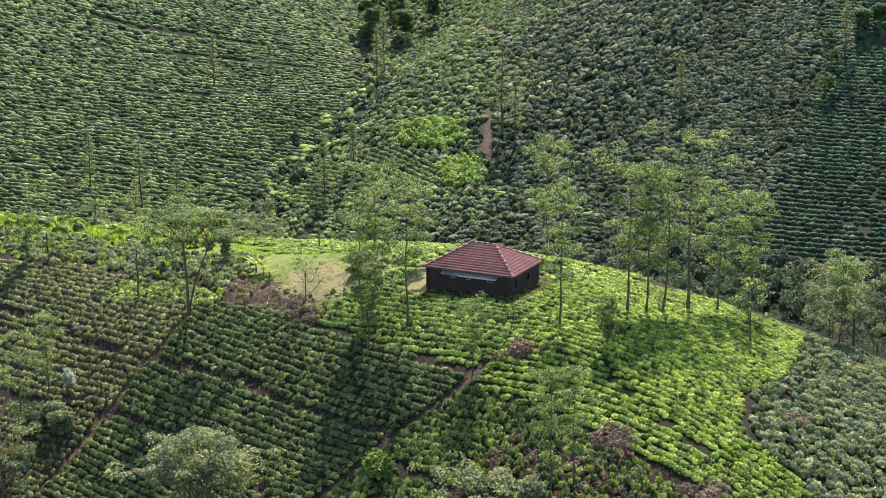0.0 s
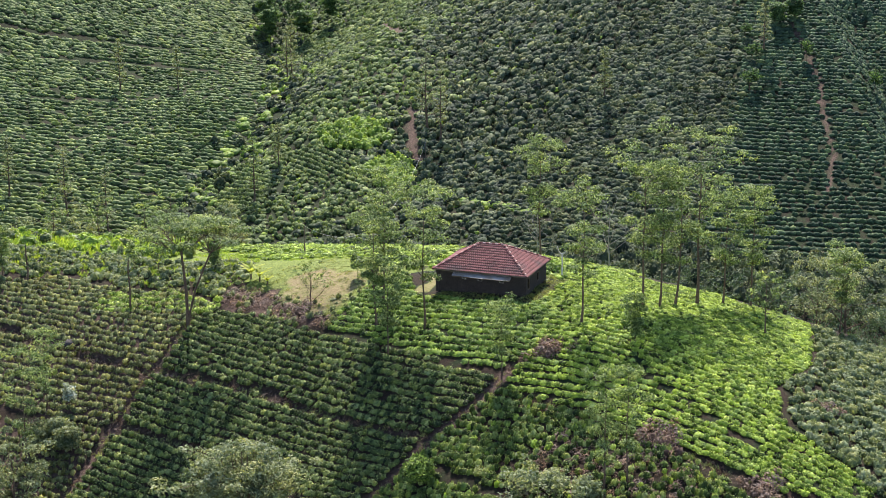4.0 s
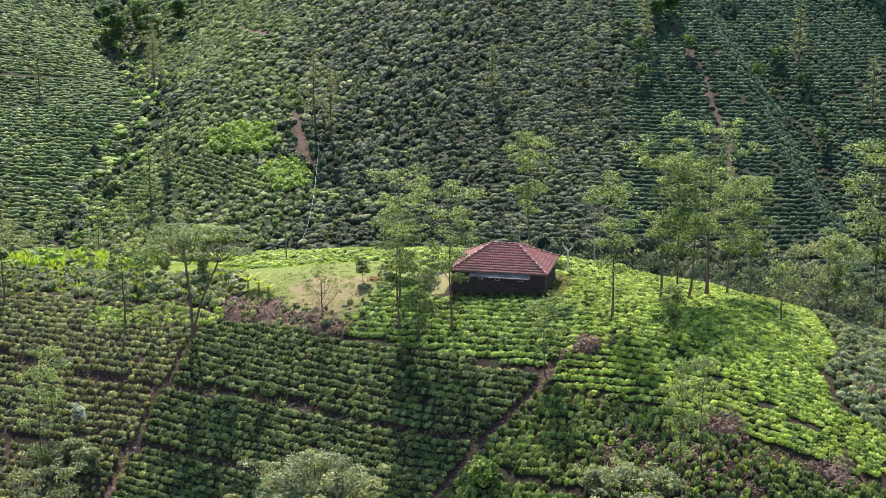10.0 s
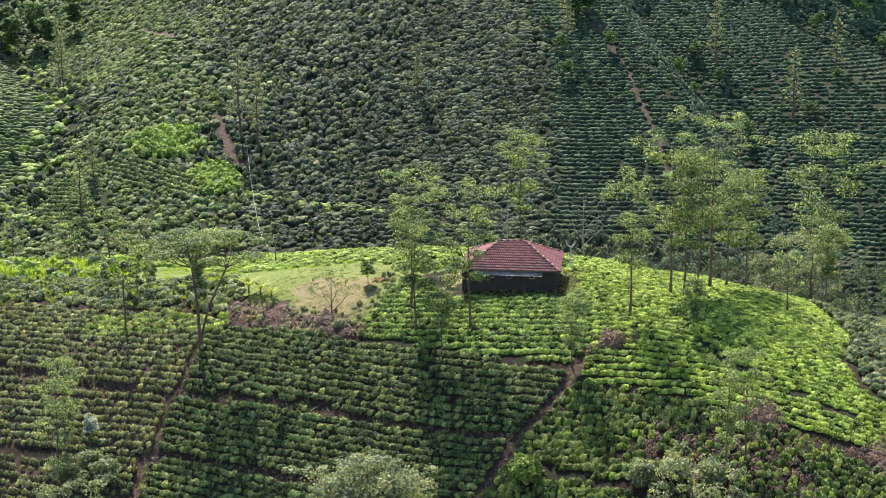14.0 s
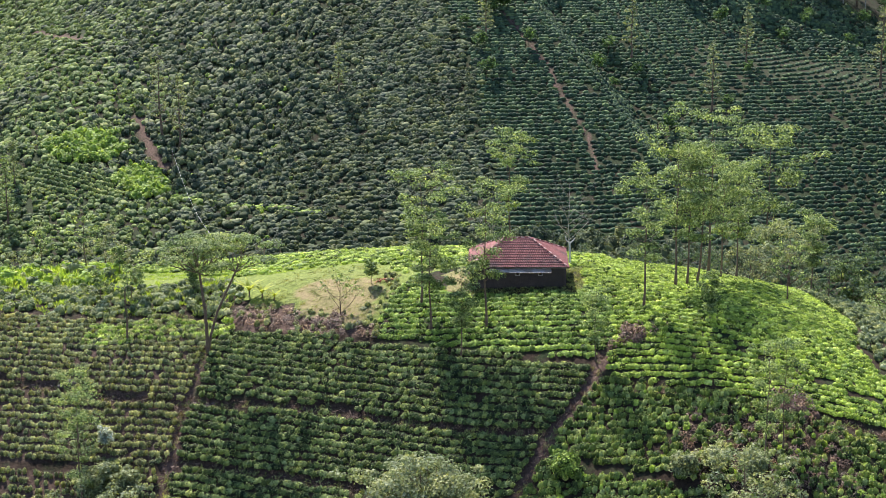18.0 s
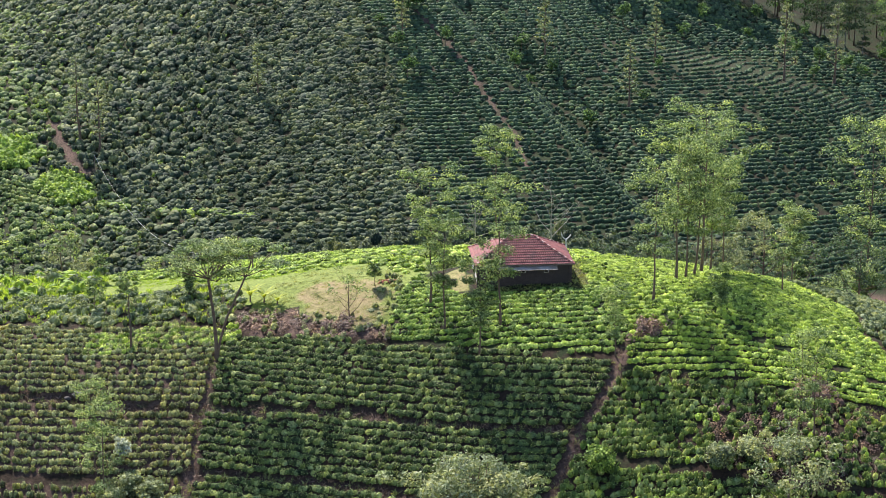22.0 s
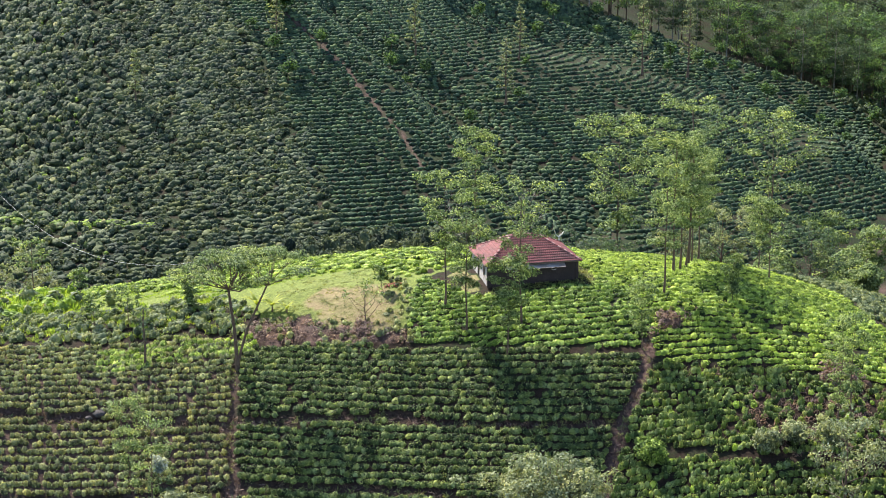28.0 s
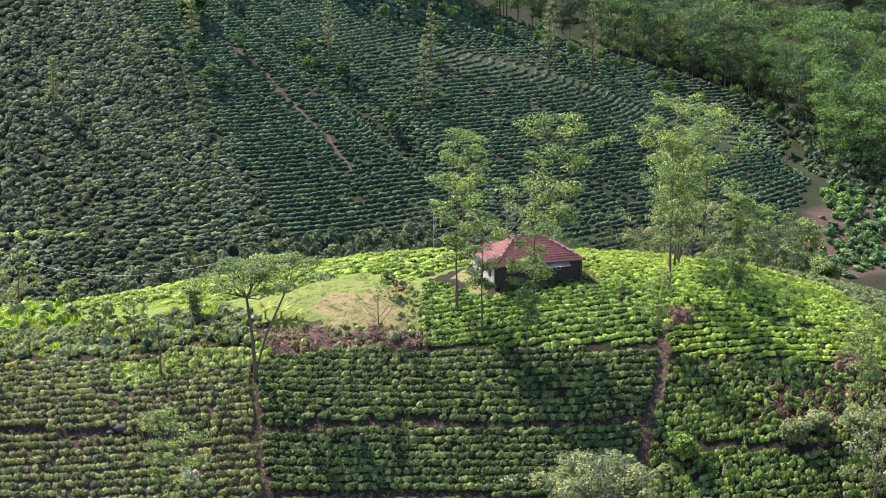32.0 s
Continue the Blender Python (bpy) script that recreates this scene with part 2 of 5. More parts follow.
def near_line(line, x, y):
    """Distance from plan points to a polyline."""
    d = np.full(x.shape, 1e9)
    for (x0, y0), (x1, y1) in zip(line, line[1:]):
        dx, dy = x1 - x0, y1 - y0
        t = np.clip(((x - x0) * dx + (y - y0) * dy) / (dx * dx + dy * dy), 0, 1)
        d = np.minimum(d, np.hypot(x - x0 - t * dx, y - y0 - t * dy))
    return d


GULLY = [(-112, 122), (-113, 150), (-117, 172), (-121, 192), (-131, 216), (-140, 233), (-152, 251), (-164, 268), (-172, 290)]
CREASE = [(12, 212), (19, 197), (24.5, 186), (28, 181), (31, 169), (34.5, 161), (38, 150), (42, 141), (48, 128)]
EDGE = [(5, 210), (12, 195), (17.5, 184), (21, 178), (24, 166), (27.5, 158), (31, 147), (35, 137)]
SPUR = [(40, 252), (55, 251), (68, 250), (80, 245), (90, 237), (99, 227), (107, 219), (117, 210), (126, 200), (130, 188), (126, 170)]
HOLLOW = [(48, 264), (62, 263), (76, 261), (90, 256), (101, 248), (111, 239), (119, 231), (129, 221), (138, 209), (142, 190)]
SHOULDER = [(58, 272), (72, 272), (88, 272), (102, 270), (115, 265), (130, 259), (142, 252), (149, 243), (151, 232), (152, 221), (151, 208), (146, 190)]


def along(line, x, y, amount, width):
    return amount * np.exp(-(near_line(line, x, y) / width) ** 2)


def height(x, y):
    """Ground height at plan points (arrays)."""
    x, y = np.asarray(x, float), np.asarray(y, float)
    w = smooth(46, 74, y)
    z = surface(x, y, KNOLL, KNOLL_X, KNOLL_Y) * (1 - w) + (surface(x, y, HILL, HILL_X, HILL_Y) + np.clip(y - 330, 0, 200) * 0.4) * w
    far = y > 95
    if far.any():
        fx, fy = x[far], y[far]
        z[far] += along(GULLY, fx, fy, -4.0, 12.0) + along(CREASE, fx, fy, -4.5, 7.0) + along(EDGE, fx, fy, 2.2, 6.0)
        z[far] += along(SPUR, fx, fy, 5.0, 7.5) + along(HOLLOW, fx, fy, -6.0, 8.0) + along(SHOULDER, fx, fy, 3.0, 8.0)
    wob = np.sin(x * 0.9 + 1.3 * np.sin(y * 0.31)) * np.sin(y * 0.8 + 1.1 * np.sin(x * 0.27)) * 0.10
    return z + wob * (1 - np.exp(-((x / 9) ** 2 + (y / 7) ** 2) ** 2))


def h1(x, y):
    return float(height(np.array([x]), np.array([y]))[0])


# ---- mesh helpers ----
def quad_mesh(name, verts, quads, mat, smooth_shade=False, tone=None):
    me = bpy.data.meshes.new(name)
    n = len(quads)
    me.vertices.add(len(verts))
    me.vertices.foreach_set("co", np.ascontiguousarray(verts, dtype=np.float32).ravel())
    me.loops.add(4 * n)
    me.loops.foreach_set("vertex_index", np.ascontiguousarray(quads, dtype=np.int32).ravel())
    me.polygons.add(n)
    me.polygons.foreach_set("loop_start", np.arange(0, 4 * n, 4, dtype=np.int32))
    if smooth_shade:
        me.polygons.foreach_set("use_smooth", np.ones(n, bool))
    me.materials.append(mat)
    me.update(calc_edges=True)
    me.validate()
    me.attributes.new("tone", "FLOAT", "POINT").data.foreach_set("value", np.full(len(verts), 0.5, np.float32) if tone is None else tone.astype(np.float32))
    return me


def part(name, bm, mat, parent=None, label=""):
    me = bpy.data.meshes.new(name)
    bm.to_mesh(me)
    bm.free()
    me.materials.append(mat)
    ob = new(name, me)
    if parent:
        ob.parent = parent
    if label:
        ob["label"] = label
    return ob


def mesh_part(name, me, parent=None, label=""):
    ob = new(name, me)
    if parent:
        ob.parent = parent
    if label:
        ob["label"] = label
    return ob


def box(bm, x0, y0, z0, x1, y1, z1):
    vs = [bm.verts.new((x, y, z)) for z in (z0, z1) for x, y in ((x0, y0), (x1, y0), (x1, y1), (x0, y1))]
    for f in ((0, 3, 2, 1), (4, 5, 6, 7), (0, 1, 5, 4), (1, 2, 6, 5), (2, 3, 7, 6), (3, 0, 4, 7)):
        bm.faces.new([vs[i] for i in f])


def tube(points, radii, sides=7):
    """Vertices and quads of a tapered tube along points."""
    pts = np.array(points, float)
    V, Q = [], []
    for k in range(len(pts)):
        d = pts[min(k + 1, len(pts) - 1)] - pts[max(k - 1, 0)]
        d /= np.linalg.norm(d) + 1e-9
        a = np.cross(d, (1, 0, 0) if abs(d[0]) < 0.8 else (0, 1, 0))
        a /= np.linalg.norm(a)
        b = np.cross(d, a)
        for i in range(sides):
            t = 2 * math.pi * i / sides
            V.append(pts[k] + radii[k] * (math.cos(t) * a + math.sin(t) * b))
    for k in range(len(pts) - 1):
        for i in range(sides):
            j = (i + 1) % sides
            Q.append((k * sides + i, k * sides + j, (k + 1) * sides + j, (k + 1) * sides + i))
    return np.array(V), np.array(Q)


def join(pieces):
    V, Q, o = [], [], 0
    for v, q in pieces:
        V.append(v)
        Q.append(q + o)
        o += len(v)
    return np.concatenate(V), np.concatenate(Q)


def leaf_quads(rng, centres, normals, size, aspect=0.6, jitter=0.6):
    """Small leaf-tuft quads at centres, facing about normals."""
    n = len(centres)
    nn = normals + rng.normal(0, jitter, (n, 3))
    nn /= np.linalg.norm(nn, axis=1)[:, None] + 1e-9
    a = np.cross(nn, rng.normal(0, 1, (n, 3)))
    a /= np.linalg.norm(a, axis=1)[:, None] + 1e-9
    b = np.cross(nn, a)
    s = (size * rng.uniform(0.65, 1.35, n))[:, None]
    a, b = a * s, b * s * aspect
    V = np.stack([centres - a, centres - b * 0.9 + a * 0.1, centres + a, centres + b * 0.9 + a * 0.1], 1).reshape(-1, 3)
    return V, np.arange(4 * n).reshape(n, 4)


def scatter(rng, templates, pos, scale, tilt=None, row=None):
    """Copies of the templates at pos, turned at random, in one list of quads, and a tone for each copy."""
    pieces, tones = [], []
    kind = rng.integers(0, len(templates), len(pos))
    for k, (tv, tq) in enumerate(templates):
        sel = np.nonzero(kind == k)[0]
        if not len(sel):
            continue
        th = rng.uniform(0, 2 * math.pi, len(sel))
        c, s = np.cos(th), np.sin(th)
        sc = scale[sel]
        x = (tv[None, :, 0] * c[:, None] - tv[None, :, 1] * s[:, None]) * sc[:, :1]
        y = (tv[None, :, 0] * s[:, None] + tv[None, :, 1] * c[:, None]) * sc[:, 1:2]
        z = np.broadcast_to(tv[None, :, 2], x.shape) * sc[:, 2:3]
        if row is not None:
            c, s = np.cos(row[sel])[:, None], np.sin(row[sel])[:, None]
            x, y = x * c - y * s, x * s + y * c
        if tilt is not None:
            z = z + x * tilt[sel, :1] + y * tilt[sel, 1:2]
        V = np.stack([x, y, z], 2) + pos[sel][:, None, :]
        Q = tq[None] + (np.arange(len(sel)) * len(tv))[:, None, None]
        pieces.append((V.reshape(-1, 3), Q.reshape(-1, 4)))
        tones.append(np.repeat(rng.uniform(0, 1, len(sel)), len(tv)))
    return (*join(pieces), np.concatenate(tones))


def bush_template(rng, tufts, size, flat=0.65, core=6, jitter=0.36):
    """A clipped tea bush of unit width: leaf tufts on a flattened dome over a dark core."""
    u = rng.uniform(0.02, 1.0, tufts)
    th = rng.uniform(0, 2 * math.pi, tufts)
    cz = u ** 0.8
    r = np.sqrt(np.clip(1 - cz ** 2.6, 0, 1)) * 0.52
    lump = 1 + 0.16 * np.sin(3 * th + rng.uniform(0, 6)) + 0.10 * np.sin(5 * th + rng.uniform(0, 6))
    C = np.stack([np.cos(th) * r * lump, np.sin(th) * r * lump, 0.12 + cz * flat * (1 + rng.normal(0, 0.09, tufts))], 1)
    N = np.stack([np.cos(th) * r * 1.6, np.sin(th) * r * 1.6, 0.35 + cz], 1)
    N /= np.linalg.norm(N, axis=1)[:, None]
    pieces = [leaf_quads(rng, C, N, size, 0.62, jitter)]
    if core:
        rings = [(0.30, 0.0), (0.47, 0.28), (0.40, 0.6), (0.14, 0.78)]
        n = core
        wob = rng.uniform(0.88, 1.12, (4, n))
        V = np.array([(math.cos(2 * math.pi * i / n) * rr * wob[k, i], math.sin(2 * math.pi * i / n) * rr * wob[k, i], z * flat / 0.75) for k, (rr, z) in enumerate(rings) for i in range(n)])
        Q = np.array([(k * n + i, k * n + (i + 1) % n, k * n + n + (i + 1) % n, k * n + n + i) for k in range(3) for i in range(n)])
        pieces.append((V, Q))
    return join(pieces)


def mound_template(rng, sides, tufts, size, flat=0.7, jitter=0.3, rings=((0.40, 0.0), (0.50, 0.34), (0.45, 0.70), (0.27, 0.90), (0.03, 0.94))):
    """A rounded bush of unit width: a lumpy closed dome with leaf tufts standing out of it."""
    ph = rng.uniform(0, 6, 3)
    V = []
    for k, (rr, z) in enumerate(rings):
        for i in range(sides):
            a = 2 * math.pi * (i + 0.5 * (k % 2)) / sides
            f = 1 + 0.16 * math.sin(2 * a + ph[0]) + 0.12 * math.sin(3 * a + ph[1] + k) + rng.normal(0, 0.13)
            V.append((math.cos(a) * rr * f, math.sin(a) * rr * f, z * flat * (1 + rng.normal(0, 0.13))))
    Q = [(k * sides + i, k * sides + (i + 1) % sides, (k + 1) * sides + (i + 1) % sides, (k + 1) * sides + i) for k in range(len(rings) - 1) for i in range(sides)]
    u, th = rng.uniform(0.05, 1.0, tufts), rng.uniform(0, 2 * math.pi, tufts)
    r = np.sqrt(np.clip(1 - u ** 2.2, 0, 1)) * 0.53
    C = np.stack([np.cos(th) * r, np.sin(th) * r, u * flat * 0.97], 1)
    N = np.stack([np.cos(th) * r * 1.6, np.sin(th) * r * 1.6, 0.3 + u], 1)
    N /= np.linalg.norm(N, axis=1)[:, None]
    return join([(np.array(V), np.array(Q)), leaf_quads(rng, C, N, size, 0.62, jitter)])

# ---- plan of the ground: fields, paths, grass ----
PATH_RIGHT = [(9.5, -19.5), (8.3, -22.0), (5.8, -26.2), (2.8, -29.6), (-0.5, -36.0), (-4.5, -44.0)]
PATH_LEFT = [(-36.9, -8.5), (-37.8, -13.0), (-38.6, -17.5), (-39.2, -23.0), (-40.0, -34.0)]
BAND_UPPER = [(-38.0, -16.2), (-22.0, -20.2), (-5.0, -26.7), (2.6, -28.6)]
BAND_LOWER = [(-39.0, -23.6), (-25.0, -27.6), (-12.0, -33.6), (-4.0, -39.0)]
BAND_WEST = [(-82.0, -5.5), (-64.5, -10.2), (-51.5, -13.2), (-38.6, -16.6)]
BAND_TOP = [(-34.0, -5.4), (-27.0, -8.2), (-17.5, -11.9), (-4.0, -16.8), (8.0, -20.5)]
BAND_EAST = [(9.0, -23.8), (22.0, -27.6), (28.0, -30.0), (41.0, -34.8), (52.0, -34.0)]
TRACK_EAST = [(20.5, -13.5), (24.5, -20.0), (33.0, -26.0), (45.0, -32.0)]
CREEK_PATH = [(14.0, 164.0), (12.5, 169.0), (3.0, 196.0)]
YARD = [(-32.5, -1.5), (-31.0, 3.0), (-27.4, 8.5), (-21.3, 9.5), (-17.5, 8.0), (-15.2, 3.0), (-15.5, -6.0), (-17.0, -9.5), (-23.0, -7.8), (-27.5, -4.2)]
LAWN = [(-52.0, 17.0), (-40.0, 13.0), (-33.0, 9.0), (-27.0, 9.5), (-20.0, 11.0), (-16.0, 9.0), (-16.0, 13.0), (-26.0, 15.0), (-36.0, 17.0), (-47.0, 21.0)]
BANK = [(-36.5, -5.5), (-33.0, -2.2), (-27.5, -4.4), (-23.0, -8.0), (-16.8, -9.7), (-16.5, -11.8), (-26.5, -8.6), (-33.5, -5.9)]
FIELD_A = [(-36.3, -8.8), (-34.8, -6.6), (-26.0, -9.1), (-17.5, -12.5), (-4.1, -17.3), (7.7, -21.6), (5.0, -26.4), (2.2, -28.0), (-4.9, -25.9), (-22.2, -19.3), (-37.0, -15.4)]
FIELD_B = [(-38.0, -17.1), (-22.0, -21.0), (-4.9, -27.6), (1.6, -29.4), (-1.6, -35.6), (-5.5, -39.0), (-12.0, -32.7), (-25.0, -26.8), (-38.4, -22.8)]
FIELD_B2 = [(-39.2, -24.6), (-25.0, -28.6), (-12.0, -34.8), (-4.5, -41.5), (-14.0, -43.0), (-40.0, -41.0)]
FIELD_C = [(-88.0, 3.0), (-66.7, -1.0), (-62.0, 1.4), (-51.0, -2.4), (-42.0, -2.4), (-36.0, -5.5), (-37.6, -9.0), (-38.8, -15.8), (-51.5, -12.5), (-64.5, -9.3), (-86.0, -4.0)]
FIELD_C2 = [(-86.0, -6.5), (-64.5, -11.2), (-51.5, -14.2), (-39.1, -17.3), (-39.8, -23.2), (-57.0, -21.9), (-86.0, -17.0)]
FIELD_C3 = [(-86.0, -18.5), (-57.0, -23.2), (-40.4, -24.4), (-41.0, -41.0), (-62.0, -37.0), (-86.0, -28.0)]
FIELD_D = [(8.9, -23.7), (22.0, -27.8), (29.0, -30.7), (39.0, -36.0), (50.0, -36.0), (56.0, -50.0), (-2.0, -50.0), (-3.5, -44.0), (0.3, -35.6), (3.6, -29.9)]
FIELD_E = [(8.0, 6.0), (12.0, 14.0), (23.0, 18.0), (36.0, 14.0), (39.3, -6.6), (37.5, -16.7), (39.5, -23.3), (50.0, -30.4), (50.0, -33.0), (41.0, -33.8), (28.4, -29.4), (21.5, -26.6), (9.6, -22.8), (10.6, -17.5), (10.5, -8.0), (8.0, -5.0)]
FIELD_F = [(-12.0, 2.0), (-9.5, -3.0), (-6.6, -6.2), (6.4, -6.2), (8.0, -5.0), (10.5, -8.0), (10.4, -17.0), (8.0, -20.2), (-3.9, -16.6), (-16.4, -11.6), (-15.2, -4.0)]
FIELD_G = [(-54.0, 23.0), (-50.0, 33.0), (-30.0, 35.0), (-5.0, 30.0), (12.0, 26.0), (12.0, 14.0), (8.0, 6.5), (-7.5, 6.5), (-12.0, 3.0), (-15.0, 4.5), (-17.0, 9.5), (-21.0, 11.5), (-27.0, 15.5), (-40.0, 18.5)]
FIELD_H = [(37.0, 14.0), (48.0, 17.0), (66.0, -2.0), (70.0, -34.0), (54.0, -35.0), (51.0, -31.0), (41.0, -23.0), (38.8, -15.0), (40.6, -6.0)]
WEST_SHRUBS = [(-88.0, 5.0), (-66.0, 0.8), (-62.0, 2.8), (-51.0, -1.0), (-42.0, -1.0), (-36.0, -3.6), (-33.8, 0.0), (-36.0, 7.5), (-46.0, 10.5), (-62.0, 12.5), (-88.0, 15.0)]
WEST_GRASS = [(-110.0, 16.0), (-62.0, 13.5), (-46.0, 12.0), (-52.0, 20.0), (-58.0, 34.0), (-75.0, 42.0), (-110.0, 42.0)]


LANE_RED = [(-0.3, 200), (4.8, 189), (7.3, 184.5), (10.3, 178.5), (11.8, 171.8), (14.5, 162), (17.2, 155), (18.2, 142)]
SCAR = [(-79.5, 172.0), (-76.0, 164.5), (-74.0, 158.5), (-71.0, 153.5)]
SCAR_HIGH = [(-121.0, 255.0), (-112.0, 240.0), (-104.0, 226.0)]
TERRACE_WEST = [(-186.0, 188.0), (-182.0, 194.5), (-174.0, 206.0), (-163.0, 216.0), (-156.5, 219.0), (-148.0, 220.0)]
TERRACE_HIGH = [(-200.0, 188.0), (-192.0, 196.5), (-186.0, 206.0), (-176.0, 219.0), (-166.0, 229.0)]
TERRACE_LOW = [(-176.0, 168.0), (-168.0, 178.0), (-158.0, 186.0), (-146.0, 191.0), (-134.0, 194.0)]
TERRACE = [(-67.0, 141.5), (-62.0, 139.7), (-51.4, 136.8), (-43.5, 134.5), (-36.0, 130.5)]
FERN_A = [(-98.0, 160.0), (-91.5, 165.0), (-84.0, 166.0), (-79.0, 160.0), (-84.0, 153.5), (-93.0, 154.0)]
FERN_B = [(-81.0, 148.5), (-77.0, 153.5), (-70.5, 150.5), (-68.0, 142.5), (-73.6, 140.0)]
ROWS_A = [(-117.0, 141.0), (-112.0, 150.0), (-106.0, 148.0), (-97.0, 137.0), (-96.0, 125.0), (-106.0, 126.0)]
ROWS_B = [(-102.0, 146.0), (-97.0, 152.5), (-84.0, 152.0), (-78.0, 145.0), (-77.0, 139.0), (-87.0, 139.5)]
HOLLOW_ROAD = [(60, 104), (85, 107), (102, 108), (125, 116), (150, 112), (200, 120)]


# ---- the ground ----
def ground_lines():
    fine_x = np.arange(-130.0, 80.0, 0.8)
    xs = np.concatenate([[-3000, -1500, -800, -500], np.arange(-360, -130, 5.0), fine_x, np.arange(80, 360, 5.0), [450, 800, 1500, 3000]])
    ys = np.concatenate([[-3000, -1500, -800, -400, -250, -180, -130], np.arange(-100, -48, 4.0), np.arange(-48, 40, 0.8), np.arange(40, 320, 3.0), [340, 380, 440, 520, 800, 1500, 3000]])
    return xs, ys


gx, gy = ground_lines()
GX, GY = np.meshgrid(gx, gy)
px, py = GX.ravel(), GY.ravel()
pz = height(px, py)
fine = (np.abs(px) < 131) & (np.abs(py) < 49)
d_path = np.minimum(near_line(PATH_RIGHT, px, py), near_line(PATH_LEFT, px, py))
d_band = np.minimum(np.minimum(near_line(BAND_UPPER, px, py), near_line(BAND_LOWER, px, py)), np.minimum(near_line(BAND_WEST, px, py), near_line(BAND_EAST, px, py)))
pz -= 0.35 * np.exp(-(d_path / 0.7) ** 2) * fine + 0.45 * np.exp(-(d_band / 0.6) ** 2) * fine
idx = np.arange(len(px)).reshape(GX.shape)
quads = np.stack([idx[:-1, :-1], idx[:-1, 1:], idx[1:, 1:], idx[1:, :-1]], 2).reshape(-1, 4)
# uneven edges for the patches of cover
qx = px + 0.7 * np.sin(py * 1.1 + 2.0 * np.sin(px * 0.37)) + 0.4 * np.sin(px * 2.3 + py * 1.7)
qy = py + 0.7 * np.sin(px * 0.9 + 2.0 * np.sin(py * 0.41)) + 0.4 * np.sin(py * 2.1 - px * 1.3)
grass = np.full(px.shape, 0.30)
grass[inside(LAWN, qx, qy) | inside(WEST_GRASS, qx, qy)] = 1.0
KNOLL_TOP = [(-54, 22), (-46, 11), (-36, 6), (-33, -2), (-27.5, -4.5), (-16, -10), (-12, 2), (-8, 6), (8, 6), (12, 14), (12, 26), (-5, 30), (-30, 35), (-50, 33)]
grass[inside(KNOLL_TOP, qx, qy)] = 0.9
grass[inside(YARD, qx, qy)] = 0.75
grass[inside([(-54.0, 13.0), (-51.0, 22.5), (-45.0, 20.5), (-40.5, 14.0), (-42.5, 9.0), (-48.0, 8.5)], qx, qy)] = 1.0
grass[inside([(-9.2, -4.6), (-6.0, -4.8), (-5.7, 4.4), (-8.4, 4.2)], qx, qy)] = 0.75
grass[inside(BANK, qx, qy)] = 0.15
grass[inside(FIELD_F, px, py) | inside(FIELD_E, px, py)] = 0.45
grass[inside(FIELD_C, px, py) | inside(FIELD_C2, px, py)] = 0.14
grass[py > 60] = 0.56
trail = np.clip(1.5 - d_path / 0.6, 0, 1) + np.clip(1.2 - d_band / 0.8, 0, 1) * 0.35
trail[inside(BANK, qx, qy)] = 0.9
trail[inside(FIELD_C, px, py) | inside(FIELD_C2, px, py) | inside(FIELD_C3, px, py)] += 0.6
far_y = py > 90
CUTTING = [(110, 127), (127, 145), (140, 158), (147, 155), (137, 140), (124, 125), (114, 121)]
for line, wide in ((LANE_RED, 0.6), (SCAR, 1.6), (SCAR_HIGH, 1.6), (HOLLOW_ROAD, 2.0)):
    trail[far_y] += np.clip(1.3 - near_line(line, px[far_y], py[far_y]) / wide, 0, 1)
trail[inside(CUTTING, qx, qy)] = 0.85
trail[near_line(CREEK_PATH, px, py) < 0.8] = 0.8
trail = np.clip(trail, 0, 1)
YARD_SOIL = [(-26.5, -4.0), (-27.0, 0.5), (-24.0, 3.5), (-19.5, 3.2), (-16.4, 0.5), (-16.5, -6.0), (-18.0, -8.6), (-22.5, -7.0)]
bare = np.where(inside(YARD, qx, qy), 0.28, 0.0)
PATIO = [(-9.2, -4.6), (-6.0, -4.8), (-5.7, 4.4), (-8.4, 4.2)]
bare[inside(PATIO, qx, qy)] = 0.9
bare[inside(YARD_SOIL, qx, qy)] = 1.0


